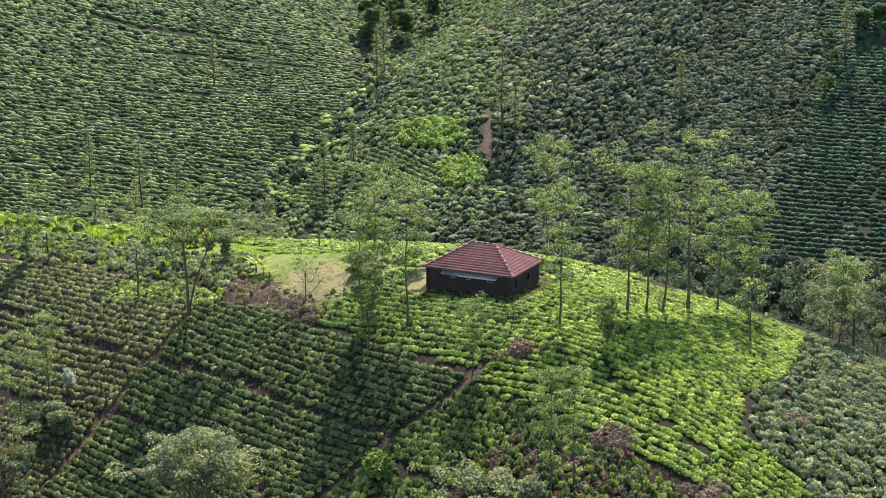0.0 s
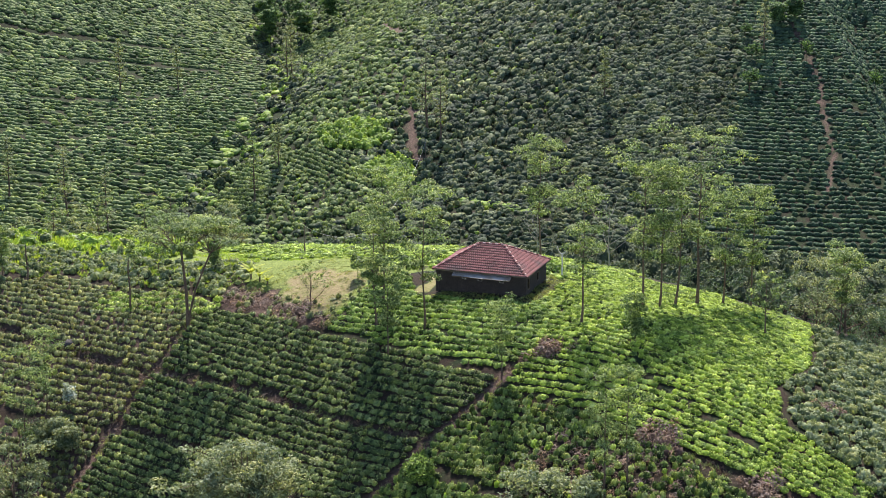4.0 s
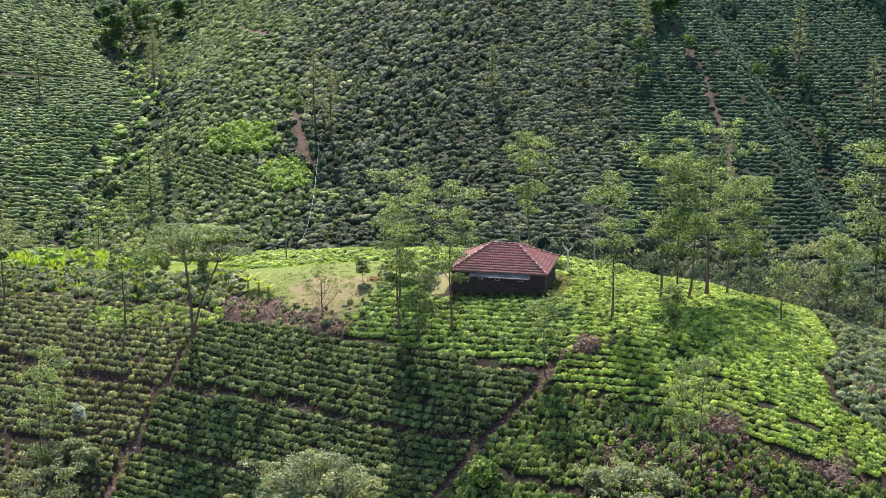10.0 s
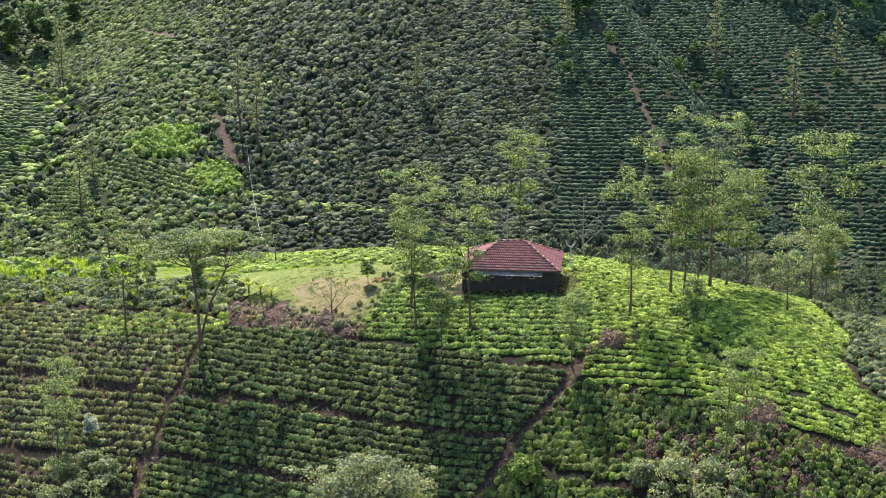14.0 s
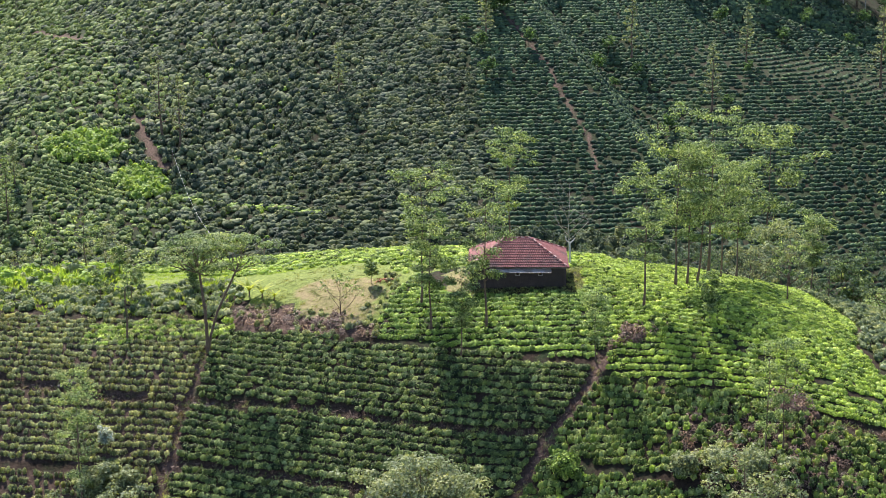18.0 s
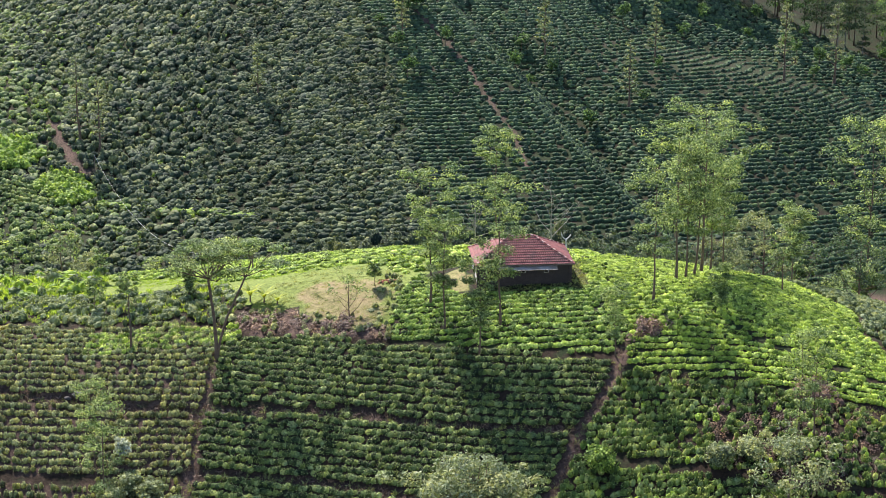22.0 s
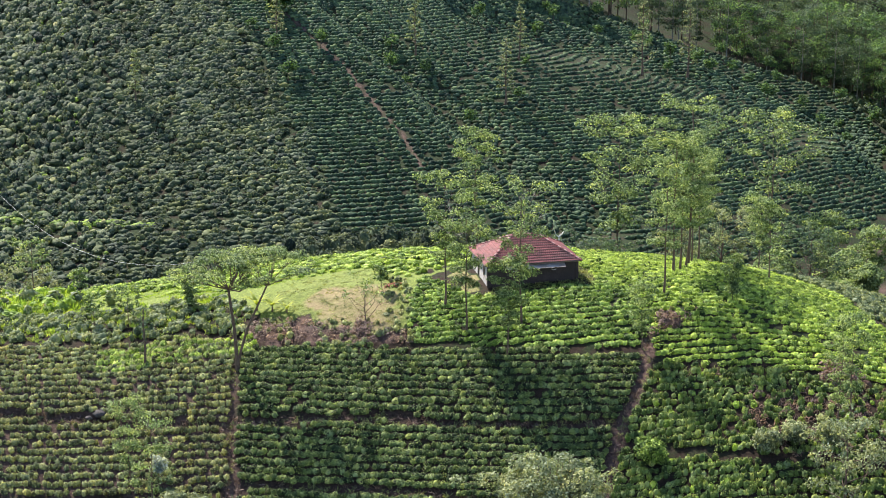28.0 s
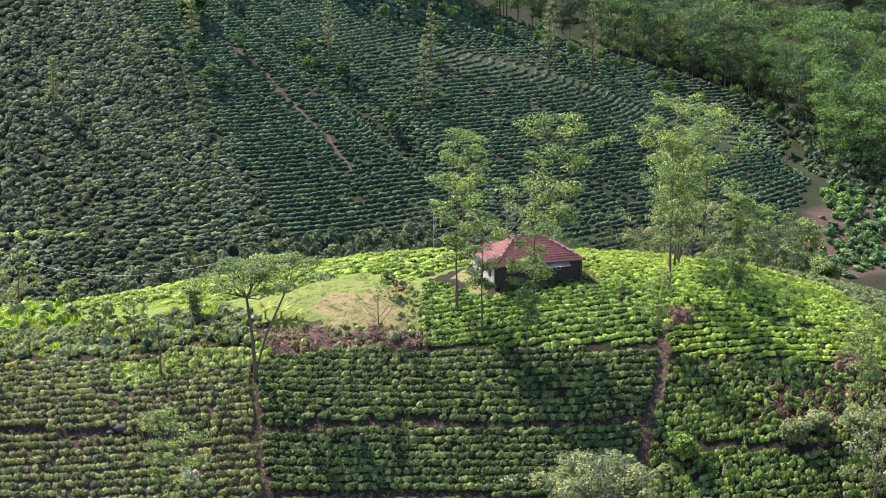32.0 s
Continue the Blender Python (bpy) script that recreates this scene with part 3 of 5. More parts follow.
def ground_mat():
    m, nt, p, out = shader("hillside_earth_and_grass")

    def attr(key):
        at = nt.nodes.new("ShaderNodeAttribute")
        at.attribute_name = key
        return at.outputs["Fac"]

    n1 = noise_node(nt, 0.35, 6.0, 0.65)
    n2 = noise_node(nt, 3.2, 5.0, 0.7)
    humus = ramp(nt, n2, [(0.3, (0.010, 0.007, 0.005)), (0.7, (0.042, 0.028, 0.019))])
    earth = ramp(nt, n2, [(0.3, (0.040, 0.025, 0.020)), (0.7, (0.15, 0.098, 0.078))])
    green = ramp(nt, n2, [(0.3, (0.055, 0.075, 0.02)), (0.7, (0.20, 0.245, 0.06))])
    straw = ramp(nt, n2, [(0.3, (0.12, 0.095, 0.05)), (0.7, (0.28, 0.225, 0.12))])
    wild = ramp(nt, n2, [(0.3, (0.008, 0.013, 0.006)), (0.7, (0.030, 0.046, 0.017))])
    f = math_node(nt, "ADD", attr("grass"), math_node(nt, "MULTIPLY", math_node(nt, "SUBTRACT", n1, 0.5), 1.6))
    g = math_node(nt, "MULTIPLY", math_node(nt, "SUBTRACT", f, 0.30), 3.0, True)
    lush = math_node(nt, "MULTIPLY", math_node(nt, "SUBTRACT", attr("grass"), 0.58), 8.0, True)
    b2 = math_node(nt, "MULTIPLY", math_node(nt, "ADD", attr("bare"), math_node(nt, "MULTIPLY", math_node(nt, "SUBTRACT", n1, 0.55), 2.0)), attr("bare"), True)
    turf = mixc(nt, lush, wild, mixc(nt, b2, green, straw))
    t2 = math_node(nt, "ADD", attr("trail"), math_node(nt, "MULTIPLY", math_node(nt, "SUBTRACT", n2, 0.5), attr("trail")), True)
    col = mixc(nt, t2, mixc(nt, g, humus, turf), earth)
    nt.links.new(col, p.inputs["Base Color"])
    p.inputs["Roughness"].default_value = 0.95
    p.inputs["Specular IOR Level"].default_value = 0.1
    bump(nt, p, n2, 0.9, 0.12)
    return m


ground_me = quad_mesh("ground", np.stack([px, py, pz], 1), quads, ground_mat(), True)
for key, vals in (("grass", grass), ("bare", bare), ("trail", trail)):
    a = ground_me.attributes.new(key, "FLOAT", "POINT")
    a.data.foreach_set("value", vals.astype(np.float32))
ground = tagged(new("ground", ground_me), "steep red-earth hillside with worn paths and short grass", "ground", kind="structure")


# ---- tea: rows of clipped bushes, one mass a field ----
def slope_at(x, y):
    e = 0.6
    return np.stack([(height(x + e, y) - height(x - e, y)) / (2 * e), (height(x, y + e) - height(x, y - e)) / (2 * e)], 1)


def row_points(rng, poly, lean, spacing, step, bend=0.6, skip=0.03, wander=0.09, grow_by=0.35):
    """Plan points along rows that run across the slope; lean: how far the rows fall away along x."""
    P = np.array(poly)
    x0, x1, y0, y1 = P[:, 0].min(), P[:, 0].max(), P[:, 1].min(), P[:, 1].max()
    r0, r1 = min(y0 + lean * x0, y0 + lean * x1) - 2, max(y1 + lean * x0, y1 + lean * x1) + 2
    xs, rs = np.arange(x0, x1, step), np.arange(r0, r1, spacing)
    X, R = np.meshgrid(xs, rs)
    X = X + rng.uniform(-0.25, 0.25, X.shape) * step + (rng.uniform(0, step, len(rs)))[:, None]
    Y = R - lean * X + bend * np.sin(X * 0.085 + R * 0.05) + rng.normal(0, wander, X.shape)
    x, y = X.ravel(), Y.ravel()
    keep = inside(poly, x - grow_by, y) | inside(poly, x + grow_by, y) | inside(poly, x, y - grow_by) | inside(poly, x, y + grow_by)
    keep &= rng.uniform(0, 1, x.shape) > skip
    return x[keep], y[keep]


def plant(name, label, pts, templates, mat, rng, width=(0.85, 1.15), tall=(0.7, 1.0), group="", sink=0.08, category="tea bushes", long=1.0):
    x, y = pts[:2]
    pos = np.stack([x, y, height(x, y) - sink], 1)
    n = len(x)
    w = rng.uniform(*width, n)
    scale = np.stack([w * long * rng.uniform(0.9, 1.1, n), w * rng.uniform(0.9, 1.1, n), rng.uniform(*tall, n)], 1)
    V, Q, tone = scatter(rng, templates, pos, scale, slope_at(x, y) * 0.75, pts[2] if len(pts) > 2 else None)
    return tagged(new(name, quad_mesh(name, V, Q, mat, tone=tone)), label, category, group, "stuff")


rng = np.random.default_rng(7)
BUSH = [bush_template(rng, 72, 0.090, 0.62, 5, 0.40) for _ in range(8)]
FINE = [bush_template(rng, 52, 0.105, 0.8, 5, 0.6) for _ in range(8)]
THIN = [bush_template(rng, 62, 0.108, 0.75, 0) for _ in range(6)]
SPRIG = [bush_template(rng, 54, 0.085, 0.7, 4) for _ in range(6)]
WILD = [mound_template(rng, 7, 70, 0.13, 0.9, 0.5) for _ in range(6)]


def clear_of(pts, *lines, gap=0.75):
    x, y = pts
    d = np.full(x.shape, 1e9)
    for l in lines:
        d = np.minimum(d, near_line(l, x, y))
    return x[d > gap], y[d > gap]


SMALL, LOW = (0.60, 0.78), (0.58, 0.82)
PATHS = (PATH_RIGHT, PATH_LEFT)
plant("tea_field", "dense dark green tea hedges in straight rows", clear_of(row_points(rng, FIELD_A, 0.31, 0.98, 0.46), *PATHS), BUSH, M_TEA, rng, SMALL, LOW, long=1.25)
plant("tea_field", "dense dark green tea hedges in straight rows", clear_of(row_points(rng, FIELD_B, 0.31, 0.98, 0.46), *PATHS), BUSH, M_TEA, rng, SMALL, LOW, long=1.25)
plant("tea_field", "dark green tea hedges on the lower slope", clear_of(row_points(rng, FIELD_B2, 0.33, 0.98, 0.48), *PATHS), BUSH, M_TEA, rng, SMALL, LOW, long=1.25)
plant("tea_field", "sparse olive tea bushes over bare soil", row_points(rng, FIELD_C, 0.17, 0.98, 0.47, skip=0.07), SPRIG, M_SPARSE, rng, (0.58, 0.85), (0.5, 0.8))
plant("tea_field", "sparse olive tea bushes over bare soil", row_points(rng, FIELD_C2, 0.17, 0.98, 0.47, skip=0.07), SPRIG, M_SPARSE, rng, (0.58, 0.85), (0.5, 0.8))
plant("tea_field", "sparse olive tea bushes over bare soil", row_points(rng, FIELD_C3, 0.17, 1.02, 0.60, skip=0.1), SPRIG, M_SPARSE, rng, (0.55, 0.805), (0.6, 0.95))
D_BARE = [(17.0, -29.5), (33.0, -33.5), (34.0, -42.0), (24.0, -41.2), (15.5, -37.0)]
BAND_LOW_EAST = [(2.5, -32.0), (10.4, -35.9), (18.4, -39.6), (28.0, -42.4), (40.0, -45.0)]
wx, wy = clear_of(row_points(rng, FIELD_D, 0.28, 0.94, 0.46, skip=0.08, wander=0.10), *PATHS, gap=0.6)
wx, wy = clear_of((wx, wy), BAND_LOW_EAST, gap=0.5)
thin_out = inside(D_BARE, wx + rng.normal(0, 1.2, len(wx)), wy + rng.normal(0, 1.0, len(wx))) & (rng.uniform(0, 1, len(wx)) < 0.5)
plant("tea_field", "untidy green tea bushes mixed with weeds", (wx[~thin_out], wy[~thin_out]), FINE, M_MIXED, rng, (0.5, 0.76), (0.5, 0.95), long=1.2)
plant("brush_bank", "dry brown stems where the tea has thinned out", row_points(rng, D_BARE, 0.28, 0.8, 0.7, skip=0.25, wander=0.3), THIN, M_DRY, rng, (0.5, 1.0), (0.3, 0.7), category="dry brush")
plant("tea_field", "bright green young tea on the open knoll", clear_of(row_points(rng, FIELD_E, 0.28, 1.04, 0.52, 1.6), TRACK_EAST, PATH_RIGHT, gap=0.22), BUSH, M_FLUSH, rng, (0.60, 0.80), (0.55, 0.8), long=1.3)
plant("tea_field", "bright green tea bushes below the house", clear_of(row_points(rng, FIELD_F, 0.22, 1.02, 0.52, 1.0, wander=0.10), PATH_RIGHT), BUSH, M_GREEN, rng, (0.60, 0.82), (0.55, 0.8), long=1.3)
plant("tea_field", "bright green tea along the crest behind the house", row_points(rng, FIELD_G, -0.25, 1.45, 0.7, 1.6, skip=0.16, wander=0.22), BUSH, M_FLUSH, rng, (0.75, 1.25), (0.5, 0.95), long=1.15)
LAWN_WEST = [(-54.0, 13.0), (-51.0, 22.5), (-45.0, 20.5), (-40.5, 14.0), (-42.5, 9.0), (-48.0, 8.5)]


def outside(pts, poly):
    keep = ~inside(poly, pts[0], pts[1])
    return pts[0][keep], pts[1][keep]


STRIP_C = [(-52.0, -3.2), (-43.0, -3.0), (-36.2, -5.4), (-34.0, -4.0), (-34.5, -7.2), (-43.0, -6.4), (-52.0, -6.0)]
plant("tea_field", "low bright green tea above a sparse field", row_points(rng, STRIP_C, 0.2, 0.95, 0.6, skip=0.15, wander=0.2), BUSH, M_FLUSH, rng, (0.7, 1.0), (0.6, 0.9))
plant("tea_field", "scattered low tea bushes on the lawn", outside(row_points(rng, LAWN, 0.3, 1.7, 0.75, 0.8, skip=0.35, wander=0.25), LAWN_WEST), BUSH, M_FLUSH, rng, (0.7, 1.15), (0.4, 0.75), long=1.2)
plant("tea_field", "mixed grey green tea and wild shrubs", row_points(rng, FIELD_H, 0.5, 1.3, 0.7, 1.2, skip=0.12, wander=0.3), FINE, M_SHRUB, rng, (0.7, 1.35), (0.6, 1.0))
plant("shrub_patch", "low silvery green shrubs among tea", outside(row_points(rng, WEST_SHRUBS, 0.1, 1.0, 0.8, skip=0.32, wander=0.4), LAWN_WEST), FINE, M_SHRUB, rng, (0.6, 1.5), (0.5, 1.1), category="shrubs")
plant("brush_bank", "green weeds mixed through dry brush", row_points(rng, BANK, 0.31, 1.3, 1.2, skip=0.35, wander=0.4), FINE, M_SPARSE, rng, (0.5, 1.0), (0.4, 0.9), category="weeds")
plant("brush_bank", "dry reddish brush on a bare earth bank", row_points(rng, BANK, 0.31, 0.9, 0.8, skip=0.25, wander=0.3), THIN, M_DRY, rng, (0.7, 1.2), (0.4, 0.8), category="dry brush")

# far slopes: bushes along contour rows
HILL_T = [mound_template(rng, 5, 8, 0.12, 0.68, 0.55, ((0.46, 0.0), (0.50, 0.5), (0.30, 0.88), (0.04, 0.95))) for _ in range(8)]
ROUGH_T = [bush_template(rng, 36, 0.165, 0.8, 5, 0.4) for _ in range(8)]
DOME_T = [mound_template(rng, 6, 20, 0.135, 0.78, 0.6) for _ in range(6)] + [bush_template(rng, 30, 0.15, 0.8, 5, 0.5) for _ in range(6)]


def hill_points(rng, poly, step, rise, skip, wander, soft=0.0, cant=0.24):
    """Plan points along contour rows, and the way that each row runs; cant: how much the rows lean off the contour."""
    P = np.array(poly)
    xs = np.arange(P[:, 0].min(), P[:, 0].max(), 0.5)
    ys = np.arange(P[:, 1].min(), P[:, 1].max(), 0.5)
    X, Y = np.meshgrid(xs, ys, indexing="ij")
    lev = (height(X.ravel(), Y.ravel()).reshape(X.shape) + cant * (Y - 100)) / rise
    gx_, gy_ = np.gradient(lev, 0.5)
    k = np.floor(lev)
    found = []
    for axis, steep in ((1, np.abs(gy_) >= np.abs(gx_)), (0, np.abs(gx_) > np.abs(gy_))):
        a = (slice(None), slice(None, -1)) if axis else (slice(None, -1), slice(None))
        b = (slice(None), slice(1, None)) if axis else (slice(1, None), slice(None))
        i, j = np.nonzero((k[a] != k[b]) & steep[a])
        i2, j2 = (i, j + 1) if axis else (i + 1, j)
        f = (np.maximum(k[i, j], k[i2, j2]) - lev[i, j]) / (lev[i2, j2] - lev[i, j])
        way = np.arctan2(-gx_[i, j], gy_[i, j])
        lead = np.abs(np.cos(way)) if axis else np.abs(np.sin(way))
        c = xs[i] if axis else ys[j]
        some = np.floor(c / (step * lead)) != np.floor((c - 0.5) / (step * lead))
        found.append(np.stack([xs[i] + (0 if axis else 0.5 * f), ys[j] + (0.5 * f if axis else 0), way], 1)[some])
    x, y, way = np.concatenate(found).T
    way = np.where(np.cos(way) < 0, way + math.pi, way)
    x, y = x + rng.normal(0, wander, len(x)) + rng.uniform(-0.25, 0.25, len(x)), y + rng.normal(0, wander, len(x))
    keep = inside(poly, x + rng.normal(0, soft, len(x)), y) & (rng.uniform(0, 1, len(x)) > skip)
    for hole in (FERN_A, FERN_B, ROWS_A, ROWS_B):
        keep &= ~inside(hole, x, y)
    keep &= near_line(LANE_RED, x, y) > 0.65
    for lane in (SCAR, SCAR_HIGH, HOLLOW_ROAD, TERRACE_WEST, TERRACE_HIGH, TERRACE_LOW):
        keep &= near_line(lane, x, y) > 0.95
    return x[keep], y[keep], way[keep]


FOOT_LINE = [(152, 204), (154, 213), (155, 222), (153, 232), (150, 246), (142, 256), (130, 265), (116, 273), (102, 280), (86, 286), (64, 290)]
HILL_EAST = [(-1, 98), (60, 98), (108, 132), (124, 146), (132, 158), (139, 168), (141, 185)] + FOOT_LINE + [(-14, 290), (-12.5, 198), (-8.7, 188), (-7.3, 176), (-4.5, 155), (-2.8, 140)]
HILL_MIX = [(-1, 98), (-2.8, 140), (-4.5, 155), (-7.3, 176), (-8.7, 188), (-12.5, 198), (-14, 290), (-48, 290), (-44, 200), (-42, 160), (-46, 98)]
HILL_MID = [(-112, 96), (-46, 98), (-42, 160), (-44, 200), (-48, 290), (-60, 300), (-172, 300), (-164, 268), (-150, 251), (-138, 233), (-129, 216), (-119, 192), (-115, 172), (-111, 150)]
HILL_WEST = [(-215, 90), (-113, 100), (-115, 150), (-119, 172), (-123, 192), (-133, 216), (-142, 233), (-154, 251), (-166, 268), (-175, 300), (-240, 300)]
# area whose bushes take the leaf colour with sunlight painted in
SUN_TINTED = [(-112, 100), (-66, 100), (-70, 145), (-78, 165), (-84, 200), (-100, 250), (-110, 300), (-172, 300), (-164, 268), (-150, 251), (-138, 233), (-129, 216), (-119, 192), (-115, 172), (-111, 150)]
plant("tea_slope", "far slope of tea in contour rows, shade painted in leaf colour", hill_points(rng, HILL_EAST, 0.95, 0.64, 0.02, 0.06, 0.6, 0.09), HILL_T, M_HILL, rng, (0.80, 1.0), (0.75, 1.1), long=1.75)
plant("tea_slope", "coarse tea rows with gaps on the far slope", hill_points(rng, HILL_MIX, 1.05, 0.80, 0.06, 0.14, 2.5), DOME_T, M_ROUGH, rng, (0.9, 1.4), (0.7, 1.3), long=1.55)
mid = hill_points(rng, HILL_MID, 1.3, 0.74, 0.06, 0.42, 3.0)
sun_tinted = inside(SUN_TINTED, mid[0] + rng.normal(0, 7, len(mid[0])) + 8 * np.sin(mid[1] * 0.13), mid[1])
plant("tea_slope", "rough overgrown tea bushes on the far slope", tuple(m[~sun_tinted] for m in mid), DOME_T, M_ROUGH, rng, (1.0, 2.3), (0.7, 1.7))
plant("tea_slope", "rough tea and scrub beside the gully, sunlight painted in leaf colour", tuple(m[sun_tinted] for m in mid), DOME_T, M_HILL_SUN_TINT, rng, (0.8, 2.0), (0.5, 1.4))
plant("tea_slope", "terraced tea on the far hillside, sunlight painted in leaf colour", hill_points(rng, HILL_WEST, 1.05, 0.80, 0.04, 0.12, 1.0), HILL_T, M_HILL_SUN_TINT, rng, (0.9, 1.25), (0.8, 1.3), long=2.1)
scrub = hill_points(rng, HILL_MID, 2.4, 1.5, 0.45, 0.9, 3.0)
plant("scrub", "green weeds and ferns between overgrown tea bushes", scrub[:2], ROUGH_T, M_FERN, rng, (0.5, 1.3), (0.3, 0.9), category="weeds")
# plots share the leaf colour that has sunlight painted in
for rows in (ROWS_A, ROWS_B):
    plant("tea_plot", "small plot of neat bright tea rows on the far slope", row_points(rng, rows, 0.42, 1.75, 0.85, 0.4, skip=0.05, wander=0.1), DOME_T, M_HILL_SUN_TINT, rng, (1.0, 1.25), (0.85, 1.1))
gl = np.concatenate([np.stack([np.linspace(a[0], b[0], 26), np.linspace(a[1], b[1], 26)], 1) for a, b in zip(GULLY, GULLY[1:])])
gl = gl + rng.normal(0, 2.6, gl.shape)
deep = rng.uniform(0, 1, len(gl)) < 0.4
plant("thicket", "dark tangled shrubs in the gully", (gl[deep, 0], gl[deep, 1]), ROUGH_T, M_ROUGH, rng, (1.4, 3.0), (1.0, 2.6), category="shrubs")
plant("fern_patch", "lush green ferns and grass along the gully", (gl[~deep, 0], gl[~deep, 1]), DOME_T, M_FERN, rng, (1.4, 3.2), (0.8, 1.8), category="ferns")

# tall grass
def grass_template(rng, blades=26):
    c = np.stack([rng.normal(0, 0.22, blades), rng.normal(0, 0.22, blades), np.zeros(blades)], 1)
    tip = c + np.stack([rng.normal(0, 0.28, blades), rng.normal(0, 0.28, blades), rng.uniform(0.45, 1.0, blades)], 1)
    side = rng.normal(0, 1, (blades, 3)) * (1, 1, 0)
    side = side / np.linalg.norm(side, axis=1)[:, None] * 0.045
    mid = c * 0.45 + tip * 0.55 + (0, 0, 0.06)
    V = np.stack([c - side * 0.6, mid - side, tip, mid + side], 1).reshape(-1, 3)
    return V, np.arange(4 * blades).reshape(blades, 4)


GRASS_T = [grass_template(rng) for _ in range(5)]
plant("tall_grass", "bright lush tall grass on the saddle", outside(row_points(rng, WEST_GRASS, 0.0, 0.85, 0.8, skip=0.3, wander=0.5), LAWN_WEST), GRASS_T, M_GRASS, rng, (0.9, 1.8), (0.5, 1.5), category="grass")
plant("shrub_patch", "pale green shrubs and ferns in tall grass", outside(row_points(rng, WEST_GRASS, 0.1, 2.2, 2.0, skip=0.35, wander=0.8), LAWN_WEST), ROUGH_T, M_FERN, rng, (1.0, 2.6), (0.8, 1.9), category="shrubs")
plant("shrub_patch", "grey green shrubs standing in tall grass", row_points(rng, WEST_GRASS, 0.2, 4.4, 4.1, skip=0.5, wander=1.2), ROUGH_T, M_SHRUB, rng, (1.2, 3.0), (1.0, 2.4), category="shrubs")
plant("fern_patch", "bright lime green fern patch on the far slope", row_points(rng, FERN_A, 0.0, 1.1, 1.1, skip=0.1, wander=0.5), ROUGH_T, M_FERN, rng, (1.2, 2.4), (1.0, 2.0), category="ferns")
plant("fern_patch", "bright lime green fern patch on the far slope", row_points(rng, FERN_B, 0.0, 1.1, 1.1, skip=0.1, wander=0.5), ROUGH_T, M_FERN, rng, (1.2, 2.4), (1.0, 2.0), category="ferns")
lip = [(x, y) for (x0, y0), (x1, y1) in zip(TERRACE, TERRACE[1:]) for x, y in zip(np.linspace(x0, x1, 28), np.linspace(y0, y1, 28))]
lip = np.array(lip) + rng.normal(0, 0.35, (len(lip), 2))
plant("grass_lip", "pale grassy lip of a terrace on the far slope", (lip[:, 0], lip[:, 1]), WILD, M_FERN, rng, (0.9, 1.6), (0.5, 0.9), category="grass", long=1.5)
plant("tall_grass", "bright grass between the silvery shrubs", row_points(rng, WEST_SHRUBS, 0.0, 0.9, 0.8, skip=0.3, wander=0.4), GRASS_T, M_GRASS, rng, (0.6, 1.2), (0.3, 0.8), category="grass")
TALL_T = [bush_template(rng, 150, 0.085, 0.95, 6, 0.45) for _ in range(6)]
THICKET = [(-40.0, 98.0), (-40.0, 106.0), (-10.0, 110.0), (25.0, 113.0), (50.0, 106.0), (48.0, 96.0), (10.0, 98.0)]
plant("thicket", "dense dark shrubs along the valley floor", row_points(rng, THICKET, 0.0, 1.8, 1.7, skip=0.15, wander=0.6), TALL_T, M_ROUGH, rng, (2.0, 3.6), (1.8, 3.6), category="shrubs")
FOOT = FOOT_LINE + [(66, 295), (88, 291), (104, 285), (119, 277), (133, 269), (146, 260), (155, 248), (158, 232), (160, 222), (158, 205)]
plant("thicket", "rough shrubs at the forest edge", row_points(rng, FOOT, 0.0, 2.2, 2.1, skip=0.45, wander=0.7), TALL_T, M_ROUGH, rng, (1.2, 2.4), (0.8, 1.9), category="shrubs")
ROADSIDE = [(108, 112), (128, 140), (138, 162), (147, 168), (160, 160), (156, 140), (140, 124), (120, 110)]
UNDER = [(144, 166), (150, 192), (158, 206), (161, 222), (157, 248), (146, 262), (133, 270), (118, 276), (90, 281), (92, 290), (122, 286), (150, 276), (170, 258), (176, 215), (168, 160), (154, 154)]
# undergrowth's dark leaf colour stands in for shade under the trees
plant("thicket", "dense green undergrowth below the forest trees", row_points(rng, UNDER, 0.0, 2.3, 2.2, skip=0.2, wander=0.8), ROUGH_T, M_CROWN_DARK, rng, (1.8, 3.6), (1.2, 3.0), category="shrubs")
plant("thicket", "tangled shrubs round the road cutting", row_points(rng, ROADSIDE, 0.0, 2.2, 2.1, skip=0.45, wander=0.9), ROUGH_T, M_FOREST, rng, (1.4, 3.4), (0.8, 2.6), category="shrubs")
# litter and dry tufts along the footpaths
lit_pts = []
for way in (PATH_RIGHT, PATH_LEFT, BAND_UPPER, BAND_LOWER, BAND_WEST, BAND_TOP, BAND_EAST):
    for a, b in zip(way, way[1:]):
        n = int(math.dist(a, b) * 3.2)
        lit_pts.append(np.stack([np.linspace(a[0], b[0], n), np.linspace(a[1], b[1], n)], 1))
lit_pts = np.concatenate(lit_pts)
lit_pts = lit_pts + rng.normal(0, 0.42, lit_pts.shape)
half = rng.uniform(0, 1, len(lit_pts)) < 0.55
plant("path_litter", "dead twigs and leaf litter along the footpaths", (lit_pts[half, 0], lit_pts[half, 1]), GRASS_T, M_DRY, rng, (0.5, 1.1), (0.12, 0.4), sink=0.3, category="litter")
plant("path_weeds", "small weeds along the footpath edges", (lit_pts[~half, 0], lit_pts[~half, 1]), GRASS_T, M_STRAW, rng, (0.4, 0.9), (0.15, 0.45), sink=0.3, category="weeds")


